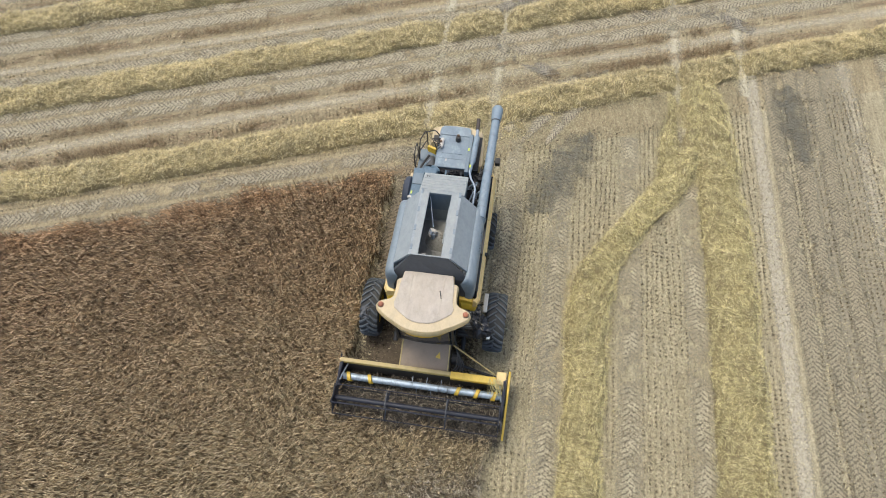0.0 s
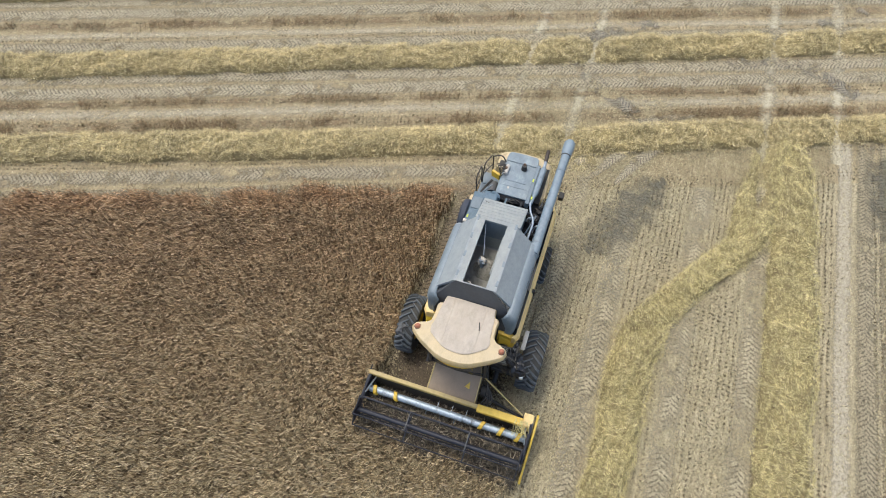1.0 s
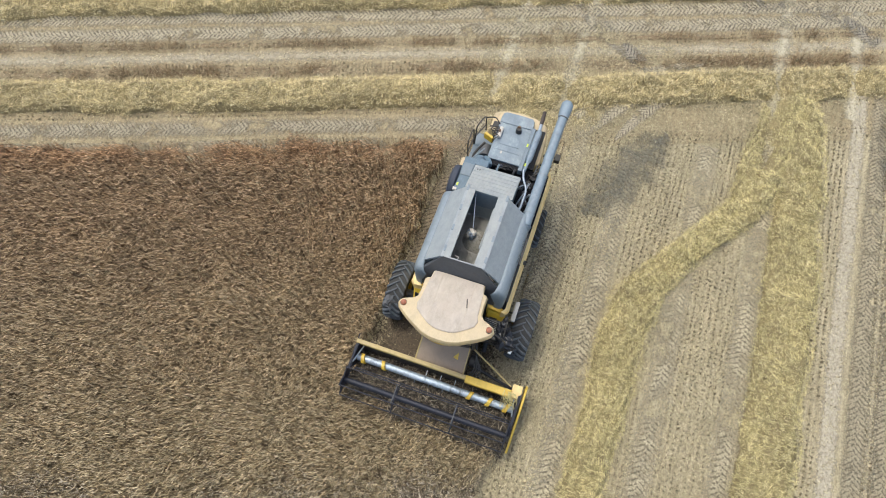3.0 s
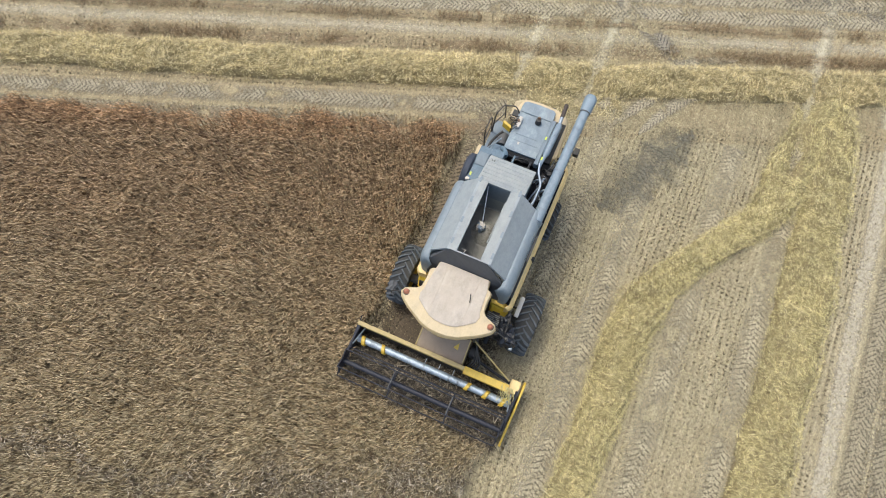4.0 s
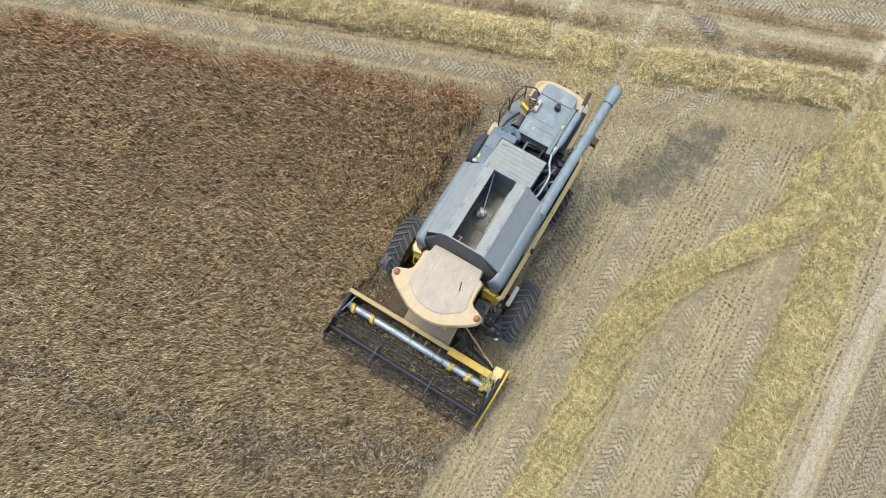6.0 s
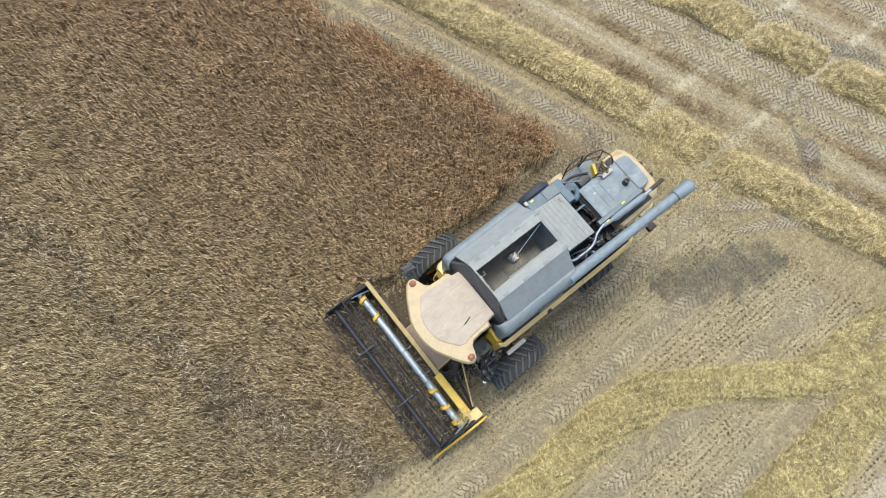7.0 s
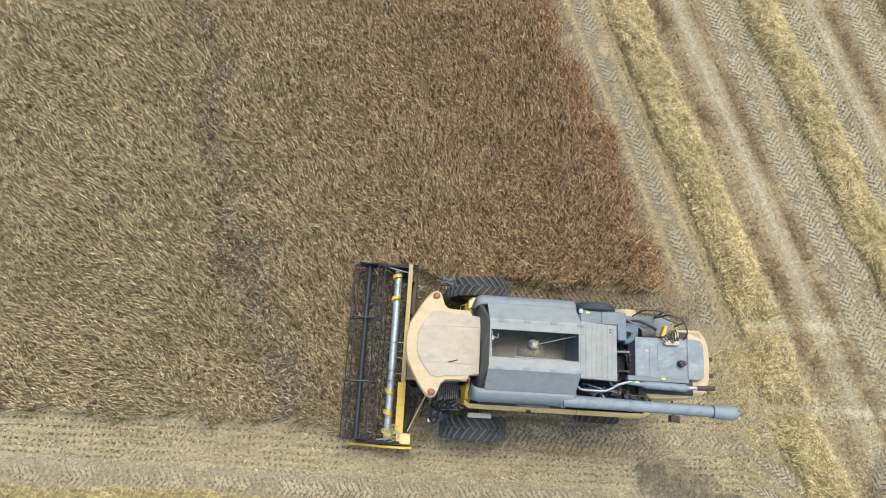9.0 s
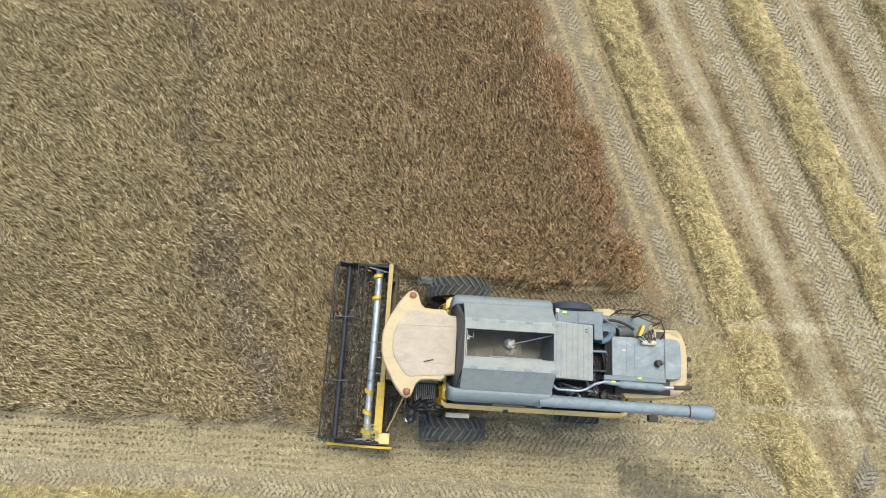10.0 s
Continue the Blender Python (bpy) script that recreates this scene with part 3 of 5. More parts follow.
# ---- materials of the machine ----
def dusty(name, base, rough=0.45, dust=(0.42, 0.36, 0.27), amount=0.35, metal=0.0, edge=0.6, scale=1.0, grain=(5, 7, 7), stain_sheen=None, smear=0.35):
    """Paint, rubber or steel under a film of field dust, with streaks, scuffs and fine grain."""
    m = material(name, base, rough, metal)
    big = noise_tex(m, coords(m), 1.6 * scale, 5, 0.65)
    fine = noise_tex(m, coords(m, grain), 2.2 * scale, 6, 0.7)
    speck = noise_tex(m, coords(m), 55 * scale, 3, 0.6)
    up = node(m, "ShaderNodeNewGeometry")
    sep = node(m, "ShaderNodeSeparateXYZ")
    link(m, up.outputs["True Normal"], sep.inputs[0])
    flat = sums(m, "MULTIPLY", sums(m, "MAXIMUM", sep.outputs["Z"], 0.12), amount * 2)
    cover = sums(m, "MULTIPLY", sums(m, "ADD", sums(m, "MULTIPLY", big, 0.9), sums(m, "MULTIPLY", fine, 0.45)), flat)
    cover = sums(m, "MINIMUM", cover, 0.93)
    worn = mix(m, 0.35, base, ramp(m, fine, [(0.3, (0.7, 0.7, 0.7)), (0.7, (1.2, 1.2, 1.2))]), "MULTIPLY")
    c = mix(m, cover, worn, dust)
    c = mix(m, 0.28, c, ramp(m, speck, [(0.35, (0.8, 0.8, 0.8)), (0.65, (1.12, 1.12, 1.12))]), "MULTIPLY")
    blotch = noise_tex(m, coords(m, (1, 1.4, 1)), 3.2 * scale, 6, 0.7)
    c = mix(m, 0.6, c, ramp(m, blotch, [(0.33, (0.8, 0.8, 0.81)), (0.5, (1.0, 1.0, 1.0)), (0.68, (1.13, 1.12, 1.11))]), "MULTIPLY")
    # blotches: stains on the other paints, painted sheen on the engine cover
    if stain_sheen:
        run = noise_tex(m, coords(m, (1.6, 2.6, 1)), 1.7, 6, 0.7)
        c = mix(m, ramp(m, run, [(0.5, (0, 0, 0)), (0.7, (smear, smear, smear))]), c, stain_sheen)
        c = mix(m, 1.0, c, ramp(m, noise_tex(m, coords(m, (2, 2.6, 1)), 1.3, 6, 0.7), [(0.34, (0.92, 0.91, 0.9)), (0.52, (1, 1, 1))]), "MULTIPLY")
    shade(m, c)
    r = sums(m, "ADD", sums(m, "MULTIPLY", cover, edge), rough)
    link(m, sums(m, "MINIMUM", r, 0.95), m.node_tree.nodes["Principled BSDF"].inputs["Roughness"])
    bump(m, fine, 0.06, 0.01)
    return m


TANK_GREY = dusty("blue_grey_paint", (0.165, 0.22, 0.262), 0.32, (0.31, 0.345, 0.36), 0.36)
LID_BLUE = dusty("dusty_lid_paint", (0.25, 0.3, 0.33), 0.38, (0.385, 0.405, 0.405), 0.45)
LID_GREY = dusty("pale_grey_sheet", (0.28, 0.325, 0.345), 0.4, (0.37, 0.375, 0.35), 0.45)
DARK_GREY = dusty("dark_grey_plastic", (0.055, 0.065, 0.08), 0.5, (0.2, 0.19, 0.17), 0.25)
CREAM = dusty("sun_bleached_yellow", (0.655, 0.515, 0.275), 0.4, (0.53, 0.45, 0.33), 0.42)
RAIL = dusty("warm_yellow_rail", (0.86, 0.63, 0.26), 0.36, (0.68, 0.55, 0.3), 0.22)
STEEL_BLUE = dusty("steel_blue_paint", (0.12, 0.18, 0.228), 0.34, (0.28, 0.305, 0.315), 0.28)
# paler copy of the tyre rubber, so groove shade sits in the colours
LUG = dusty("pale_tyre_lug", (0.062, 0.08, 0.1), 0.7, (0.155, 0.165, 0.17), 0.4)
ROOF_DUST = dusty("dusty_roof_panel", (0.58, 0.5, 0.37), 0.5, (0.475, 0.42, 0.36), 0.6, stain_sheen=(0.66, 0.62, 0.53))
YELLOW = dusty("harvest_yellow_paint", (0.77, 0.51, 0.035), 0.35, (0.5, 0.4, 0.2), 0.22)
RUBBER = dusty("tyre_rubber", (0.025, 0.028, 0.032), 0.8, (0.1, 0.098, 0.09), 0.35)
SHINY = dusty("creased_black_plastic", (0.006, 0.008, 0.013), 0.3, (0.05, 0.055, 0.065), 0.15)
BAY_BLACK = dusty("black_bay_metal", (0.007, 0.008, 0.011), 0.5, (0.04, 0.042, 0.045), 0.12)
BLACK = dusty("black_plastic", (0.015, 0.016, 0.018), 0.45, (0.14, 0.13, 0.11), 0.25)
REEL_BLUE = dusty("dark_blue_steel", (0.012, 0.016, 0.03), 0.5, (0.07, 0.065, 0.06), 0.1)
STEEL = dusty("bright_worn_steel", (0.42, 0.52, 0.64), 0.32, (0.34, 0.31, 0.26), 0.25, metal=0.7)
AUGER = dusty("mottled_blue_steel", (0.5, 0.63, 0.77), 0.34, (0.36, 0.36, 0.34), 0.25, metal=0.55, stain_sheen=(0.07, 0.07, 0.065), scale=2.0, smear=0.85)
DIRTY = dusty("dust_caked_sheet", (0.16, 0.13, 0.1), 0.7, (0.32, 0.255, 0.19), 1.0)
BAY_BLUE = dusty("blue_bay_paint", (0.09, 0.16, 0.22), 0.26, (0.23, 0.28, 0.31), 0.2, stain_sheen=(0.05, 0.08, 0.11))
NAVY = dusty("navy_screen", (0.02, 0.03, 0.052), 0.5, (0.1, 0.11, 0.13), 0.25)
CREASE = dusty("roof_crease", (0.42, 0.32, 0.2), 0.5, (0.45, 0.36, 0.26), 0.4)
BEAM = dusty("dust_caked_beam", (0.58, 0.44, 0.13), 0.55, (0.44, 0.36, 0.22), 0.5)
BACK_SHEET = dusty("dark_header_sheet", (0.05, 0.042, 0.034), 0.65, (0.13, 0.105, 0.08), 0.6)
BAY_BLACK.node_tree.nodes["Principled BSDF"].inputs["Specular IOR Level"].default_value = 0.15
GLASS = material("tinted_glass", (0.02, 0.025, 0.03), 0.06)
LENS = material("orange_lens", (0.4, 0.15, 0.085), 0.4)
LENS.node_tree.nodes["Principled BSDF"].inputs["Coat Weight"].default_value = 0.3
WHITE = dusty("off_white_plastic", (0.6, 0.57, 0.52), 0.4, (0.45, 0.4, 0.33), 0.3)
GRAIN = stem_material("threshed_grain", [(0.0, (0.27, 0.272, 0.255)), (1.0, (0.36, 0.36, 0.335))])
HEAP = stem_material("fresh_grain", [(0.0, (0.33, 0.325, 0.29)), (1.0, (0.37, 0.36, 0.32))], pit_shade=14.0)
LIME = material("lime_sticker", (0.6, 0.68, 0.1), 0.5)
PALE_BAR = dusty("chalky_white_bar", (0.72, 0.71, 0.67), 0.5, (0.5, 0.47, 0.4), 0.15)
PRINT = material("dark_print", (0.07, 0.085, 0.1), 0.5)
# pale blotches paint glossy reflections on the cover
COVER = dusty("sheened_blue_cover", (0.14, 0.21, 0.265), 0.24, (0.35, 0.38, 0.39), 0.3, stain_sheen=(0.5, 0.58, 0.6))
SPOUT = dusty("smudged_blue_tube", (0.165, 0.245, 0.315), 0.34, (0.35, 0.39, 0.41), 0.32, stain_sheen=(0.04, 0.055, 0.07))
ENGINE = dusty("oily_metal", (0.024, 0.027, 0.032), 0.45, (0.075, 0.073, 0.07), 0.14, metal=0.3)
SOOT = dusty("sooty_brown_steel", (0.055, 0.042, 0.036), 0.6, (0.12, 0.1, 0.085), 0.25)
RUST = dusty("rusty_pipe", (0.16, 0.09, 0.055), 0.7, (0.2, 0.15, 0.1), 0.3)


# ---- shapes ----
def part(name, bm, mat, parent, label="", smooth=None):
    """Links a bmesh as one mesh under a thing or a part."""
    me = bpy.data.meshes.new(name)
    bmesh.ops.recalc_face_normals(bm, faces=bm.faces)
    bm.to_mesh(me)
    bm.free()
    me.materials.append(mat)
    if smooth:
        me.polygons.foreach_set("use_smooth", [True] * len(me.polygons))
        me.set_sharp_from_angle(angle=radians(smooth))
    ob = new(name, me)
    ob.parent = parent
    return tagged(ob, label)


def add_box(bm, x0, x1, y0, y1, z0, z1, bevel=0.0, turn=None):
    made = bmesh.ops.create_cube(bm, size=1)["verts"]
    for v in made:
        v.co = (x0 + (v.co.x + 0.5) * (x1 - x0), y0 + (v.co.y + 0.5) * (y1 - y0), z0 + (v.co.z + 0.5) * (z1 - z0))
    if turn is not None:
        mid = Vector(((x0 + x1) / 2, (y0 + y1) / 2, (z0 + z1) / 2))
        bmesh.ops.transform(bm, matrix=Matrix.Translation(mid) @ turn @ Matrix.Translation(-mid), verts=made)
    if bevel:
        edges = {e for v in made for e in v.link_edges}
        bmesh.ops.bevel(bm, geom=list(edges), offset=bevel, segments=2, affect="EDGES", profile=0.6)
    return bm


def boxed(*args, bevel=0.015, turn=None):
    return add_box(bmesh.new(), *args, bevel=bevel, turn=turn)


def add_loft(bm, rings, close=True, caps=True):
    """A skin over rings of as many points each."""
    rows = [[bm.verts.new(p) for p in ring] for ring in rings]
    k = len(rows[0])
    for a, b in zip(rows[:-1], rows[1:]):
        for i in range(k if close else k - 1):
            bm.faces.new((a[i], a[(i + 1) % k], b[(i + 1) % k], b[i]))
    if caps:
        bm.faces.new(rows[0][::-1])
        bm.faces.new(rows[-1])
    return bm


def add_tube(bm, points, radius, sides=10, caps=True):
    """A round bar along points; radius: one, or one for each point."""
    pts = [Vector(p) for p in points]
    rad = radius if hasattr(radius, "__len__") else [radius] * len(pts)
    rings, up = [], Vector((0.13, 0.21, 1))
    for i, p in enumerate(pts):
        way = (pts[min(i + 1, len(pts) - 1)] - pts[max(i - 1, 0)]).normalized()
        a = way.cross(up)
        a = a.normalized() if a.length > 0.05 else way.orthogonal().normalized()
        b = way.cross(a)
        rings.append([p + (a * math.cos(t) + b * math.sin(t)) * rad[i] for t in (2 * math.pi * j / sides for j in range(sides))])
    return add_loft(bm, rings, caps=caps)


def tube(points, radius, sides=10):
    return add_tube(bmesh.new(), points, radius, sides)


def curve_points(points, per=5):
    """Rounded course through the points."""
    p = [Vector(q) for q in points]
    p = [2 * p[0] - p[1], *p, 2 * p[-1] - p[-2]]
    out = []
    for i in range(1, len(p) - 2):
        for j in range(per):
            t = j / per
            out.append(0.5 * (2 * p[i] + (p[i + 1] - p[i - 1]) * t + (2 * p[i - 1] - 5 * p[i] + 4 * p[i + 1] - p[i + 2]) * t * t
                              + (3 * p[i] - p[i - 1] - 3 * p[i + 1] + p[i + 2]) * t ** 3))
    return [*out, p[-2]]


def mirrored(points):
    """North half of an outline (from front to rear) closed by its south half, anticlockwise."""
    return [(x, -y) for x, y in points] + [(x, y) for x, y in reversed(points) if abs(y) > 1e-6]


def lug_mesh(name, r, y0, y1, side, height, width):
    """One chevron lug of a tyre that turns about the y axis."""
    bm = bmesh.new()
    mid = (y0 + y1) / 2
    rows = []
    for k in range(4):
        s = k / 3
        y = mid + side * (-0.03 + s * ((y1 - y0) / 2 + 0.025))
        rr = r - (0.045 if k == 3 else 0.0)
        a = 0.29 * s
        w = width * (0.8 + 0.5 * s) / r / 2
        rows.append([((rr + dr) * math.cos(a + w * c), y, (rr + dr) * math.sin(a + w * c)) for dr, c in ((-0.03, -1), (height, -0.8), (height, 0.8), (-0.03, 1))])
    add_loft(bm, rows)
    bmesh.ops.recalc_face_normals(bm, faces=bm.faces)
    me = bpy.data.meshes.new(name)
    bm.to_mesh(me)
    bm.free()
    me.materials.append(LUG)
    return me


def add_revolved(bm, profile, steps=48):
    """A ring about the y axis from (radius, y) points."""
    rings = [[(r * math.cos(2 * math.pi * i / steps), y, r * math.sin(2 * math.pi * i / steps)) for r, y in profile] for i in range(steps)]
    rows = [[bm.verts.new(p) for p in ring] for ring in rings]
    k = len(profile)
    for i in range(steps):
        a, b = rows[i], rows[(i + 1) % steps]
        for j in range(k - 1):
            bm.faces.new((a[j], a[j + 1], b[j + 1], b[j]))
    return bm


def wheel(name, x, y0, y1, r, rim_r, lugs, parent, label):
    out, inn = (y1, y0) if abs(y1) > abs(y0) else (y0, y1)
    sg = 1 if out > inn else -1
    w = abs(y1 - y0)
    bm = bmesh.new()
    lo, hi = min(y0, y1), max(y0, y1)
    add_revolved(bm, [(rim_r, lo + 0.06), (rim_r + 0.06, lo + 0.01), (r - 0.14, lo), (r - 0.06, lo + 0.02), (r - 0.025, lo + w * 0.2), (r - 0.015, (lo + hi) / 2),
                      (r - 0.025, hi - w * 0.2), (r - 0.06, hi - 0.02), (r - 0.14, hi), (rim_r + 0.06, hi - 0.01), (rim_r, hi - 0.06)])
    bmesh.ops.translate(bm, verts=bm.verts, vec=(x, 0, r + 0.03))
    tyre = part(name, bm, RUBBER, parent, label, smooth=35)
    bm = bmesh.new()
    add_revolved(bm, [(rim_r + 0.02, lo + 0.05), (rim_r + 0.02, hi - 0.05), (rim_r - 0.04, hi - 0.06), (rim_r - 0.06, out - sg * 0.16), (0.14, out - sg * 0.2), (0.13, out - sg * 0.1), (0.001, out - sg * 0.09)], 28)
    bmesh.ops.translate(bm, verts=bm.verts, vec=(x, 0, r + 0.03))
    meshes = {s: lug_mesh("lug", r - 0.02, lo, hi, s, 0.06, 0.06 if r > 0.7 else 0.05) for s in (-1, 1)}
    for i in range(lugs):
        for s in (-1, 1):
            lug = new("lug", meshes[s])
            lug.parent = tyre
            lug.matrix_basis = Matrix.Translation((x, 0, r + 0.03)) @ Matrix.Rotation(2 * math.pi * (i + (0.5 if s > 0 else 0)) / lugs, 4, "Y")
    part("rim", bm, YELLOW, tyre, "dusty yellow steel rim", smooth=40)
    return tyre


# ---- combine harvester ----
combine = tagged(new("combine_harvester"), "dusty yellow and grey combine harvester working along the standing crop", "combine harvester")


def build_body():
    bm = bmesh.new()
    sec = [(-1.33, 1.35), (-1.34, 2.45), (-1.36, 2.72), (-1.3, 2.86), (-1.12, 2.92), (1.12, 2.92), (1.3, 2.86), (1.36, 2.72), (1.34, 2.45), (1.33, 1.35)]
    xs = [(0.86, 0.9, 0.9), (0.95, 0.94, 0.94), (2.6, 0.94, 0.94), (3.3, 0.94, 0.92), (3.5, 0.94, 0.72), (5.15, 0.93, 0.72), (5.38, 0.89, 0.66)]
    add_loft(bm, [[(x, y * (s if y < 0 else sn), z if z < 2.4 else 2.4 + (z - 2.4) * (1 - 0.04 * (x - 1))) for y, z in sec] for x, s, sn in xs])
    body = part("body", bm, YELLOW, combine, "yellow side body with a bleached top rail")
    for s in (-1, 1):
        slim = 0.0 if s < 0 else -0.1
        inner = 1.3 if s < 0 else 1.16
        bm = bmesh.new()
        add_loft(bm, [[(x, s * (1.372 + dy), 2.62 - sl), (x, s * (1.41 + dy), 2.84 - sl), (x, s * (1.36 + dy), 2.95 - sl), (x, s * (inner + dy), 2.99 - sl), (x, s * (inner - 0.01 + dy), 2.6 - sl)]
                      for x, dy, sl in ((0.84, slim - 0.09, 0.0), (0.95, slim - 0.01, 0.0), (2.5, slim, 0.02), (3.56 if s < 0 else 3.28, slim, 0.04))])
        part("side_rail", bm, RAIL, body, "bleached cream-yellow top rail")
        if s < 0:
            bm = bmesh.new()
            add_loft(bm, [[(x, s * (1.372 + dy), 2.58 - sl), (x, s * (1.41 + dy), 2.8 - sl), (x, s * (1.36 + dy), 2.91 - sl), (x, s * (inner + dy), 2.95 - sl), (x, s * (inner - 0.01 + dy), 2.56 - sl)]
                          for x, dy, sl in ((3.58, 0.0, 0.0), (4.9, 0.0, 0.02), (5.25, -0.02, 0.04), (5.42, -0.09, 0.08))])
            part("side_rail", bm, RAIL, body, "bleached cream-yellow top rail")
            # solid black strip stands in for the shade behind the rail
            part("side_gap_shade", boxed(0.98, 5.2, -1.292, -1.08, 2.8, 2.93, bevel=0.01), BAY_BLACK, body, "black strip painting the shaded slot behind the side rail")
        # front corner panel with its dark vent
        face = [(0.68, 2.12), (0.82, 2.68), (0.86, 2.76), (0.93, 2.81), (1.05, 2.81), (1.05, 2.12)]
        rings = [[(x + dx, s * y, z - dz) for x, z in face] for y, dx, dz in ((0.86, 0.03, 0.03), (0.88, 0, 0), (1.16, 0.02, 0), (1.26 + 0.5 * slim, 0.07, 0.01), (1.32 + slim, 0.15, 0.03))]
        panel = part("corner_panel", add_loft(bmesh.new(), rings), YELLOW, body, "rounded yellow corner panel", smooth=35)
        part("vent", boxed(0.735, 0.765, *sorted((s * 0.95, s * 1.15)), 2.27, 2.52, bevel=0.006, turn=pose(0, 0, 0, 0, 14, 0).to_3x3().to_4x4()), BLACK, panel, "small black louvred vent")
        for x in ((2.35,) if s < 0 else (1.62, 2.35, 3.05)):
            part("latch", boxed(x, x + 0.09, s * (1.37 + slim), s * (1.43 + slim), 2.78, 2.93, bevel=0.01), BLACK, body)
    part("axle", tube([(1.26, -1.7, 0.86), (1.26, 1.7, 0.86)], 0.13, 14), DARK_GREY, combine)
    part("belly", boxed(0.95, 5.3, -0.95, 0.95, 0.75, 1.36, bevel=0.05), ENGINE, combine)
    part("rear_axle", boxed(4.6, 4.82, -1.3, 1.3, 0.5, 0.72, bevel=0.02), DARK_GREY, combine)
    for s in (-1, 1):
        wheel("front_tyre", 1.28, s * 1.58, s * (2.15 - 0.03 * s), 0.85, 0.44, 25, combine, "large black lugged drive tyre")
        wheel("rear_tyre", 4.72, s * 1.16, s * 1.56, 0.58, 0.3, 16, combine, "smaller black lugged steering tyre")
    return body


def build_tank():
    """Grain tank: walls, sloping lids with a long opening, and what is seen in it."""
    EAVE, TOP = 3.93, 4.47
    bend = [math.radians(15 * i) for i in range(7)]

    def shoulder(x, w, e, full):
        """Upright wall that rounds over into the eave; full: how far it bulges."""
        pts = [(-w - 0.5 * full, 2.88)]
        for a in bend:
            k = 1 - 0.8 * math.sin(a) ** 2
            pts.append((-w - 0.02 + 0.22 * (1 - math.cos(a)) - full * k, e - 0.3 + 0.3 * math.sin(a) - 0.6 * full * k))
        return [(x, y, z) for y, z in (*pts, (-w + 0.24, e - 0.03), (-w + 0.1, e - 0.5), (-w + 0.1, 2.9))]
    for s in (-1, 1):
        full = 0.035 if s > 0 else 0.0
        ends = ((0.92, 1.08, EAVE - 0.2), (0.945, 1.14, EAVE - 0.1), (0.99, 1.18, EAVE - 0.035), (1.08, 1.2, EAVE), (3.2, 1.2, EAVE), (3.27, 1.19, EAVE - 0.01), (3.31, 1.15, EAVE - 0.05))
        rings = [[(x, y * s, z) for x, y, z in shoulder(*end, full)] for end in ends]
        bm = add_loft(bmesh.new(), rings)
        if s < 0:
            tank = part("grain_tank", bm, TANK_GREY, combine, "blue-grey steel grain tank, dusty", smooth=50)
        else:
            part("tank_side", bm, TANK_GREY, tank, smooth=50)
    # front wall, dark, leaning back to the ridge
    bm = bmesh.new()
    front = [(0.95, -1.02, 2.95), (0.95, 1.02, 2.95), (0.98, 1.02, 3.72), (1.06, 0.97, 3.87), (1.2, 0.5, TOP - 0.01), (1.2, -0.5, TOP - 0.01), (1.06, -0.97, 3.87), (0.98, -1.02, 3.72)]
    add_loft(bm, [front, [(x + 0.05, y * 0.98, z - 0.03) for x, y, z in front]])
    part("front_wall", bm, DARK_GREY, tank, "dark grey sloping front wall")
    bm = bmesh.new()
    rear = [(-1.05, 2.9), (1.05, 2.9), (1.05, EAVE - 0.03), (0.97, EAVE), (0.52, TOP - 0.03), (-0.52, TOP - 0.03), (-0.97, EAVE), (-1.05, EAVE - 0.03)]
    add_loft(bm, [[(3.22, y, z) for y, z in rear], [(3.265, y, z) for y, z in rear]])
    part("rear_wall", bm, TANK_GREY, tank)
    # flat strips beside the opening and sloping lids
    for s, inner in ((-1, -0.30), (1, 0.33)):
        strip = part("lid_strip", boxed(1.2, 3.24, *sorted((inner, s * 0.52)), TOP - 0.02, TOP + 0.005, bevel=0.006), LID_GREY, tank, "pale flat lid strip beside the opening")
        bm = bmesh.new()
        x0, x1 = 1.19, 3.26
        edge = [(s * 0.5, TOP + 0.012), (s * 0.56, TOP + 0.004), (s * 0.98, EAVE + 0.02), (s * 1.0, EAVE - 0.02), (s * 0.96, EAVE - 0.03), (s * 0.5, TOP - 0.03)]
        add_loft(bm, [[(x0, y, z) for y, z in edge], [(x0 - 0.0, y, z) for y, z in edge], [((x0 + x1) / 2, y, z - 0.008) for y, z in edge], [(x1, y, z) for y, z in edge]])
        part("lid", bm, LID_BLUE, tank, "blue-grey sloping tank lid")
        for k in range(4):
            x = 1.35 + k * 0.6
            part("hinge", boxed(x, x + 0.16, *sorted((s * 0.49, s * 0.55)), TOP + 0.006, TOP + 0.024, bevel=0.004), TANK_GREY, strip)
    # rim of the opening
    bm = bmesh.new()
    for x0, x1, y0, y1 in ((1.2, 1.23, -0.3, 0.33), (3.2, 3.235, -0.3, 0.33)):
        add_box(bm, x0, x1, y0, y1, TOP - 0.06, TOP + 0.015, 0.006)
    for y0, y1 in ((-0.315, -0.29), (0.318, 0.343)):
        add_box(bm, 1.2, 3.235, y0, y1, TOP - 0.07, TOP + 0.012, 0.006)
    part("opening_rim", bm, LID_GREY, tank, "pale folded rim")
    # hopper floor and grain
    bm = bmesh.new()
    add_loft(bm, [[(1.1, -1.05, 3.7), (3.22, -1.05, 3.7), (3.22, 1.05, 3.7), (1.1, 1.05, 3.7)], [(1.15, -0.9, 3.2), (3.2, -0.9, 3.2), (3.2, 0.9, 3.2), (1.15, 0.9, 3.2)],
                  [(1.6, -0.35, 2.95), (2.9, -0.35, 2.95), (2.9, 0.35, 2.95), (1.6, 0.35, 2.95)]], caps=False)
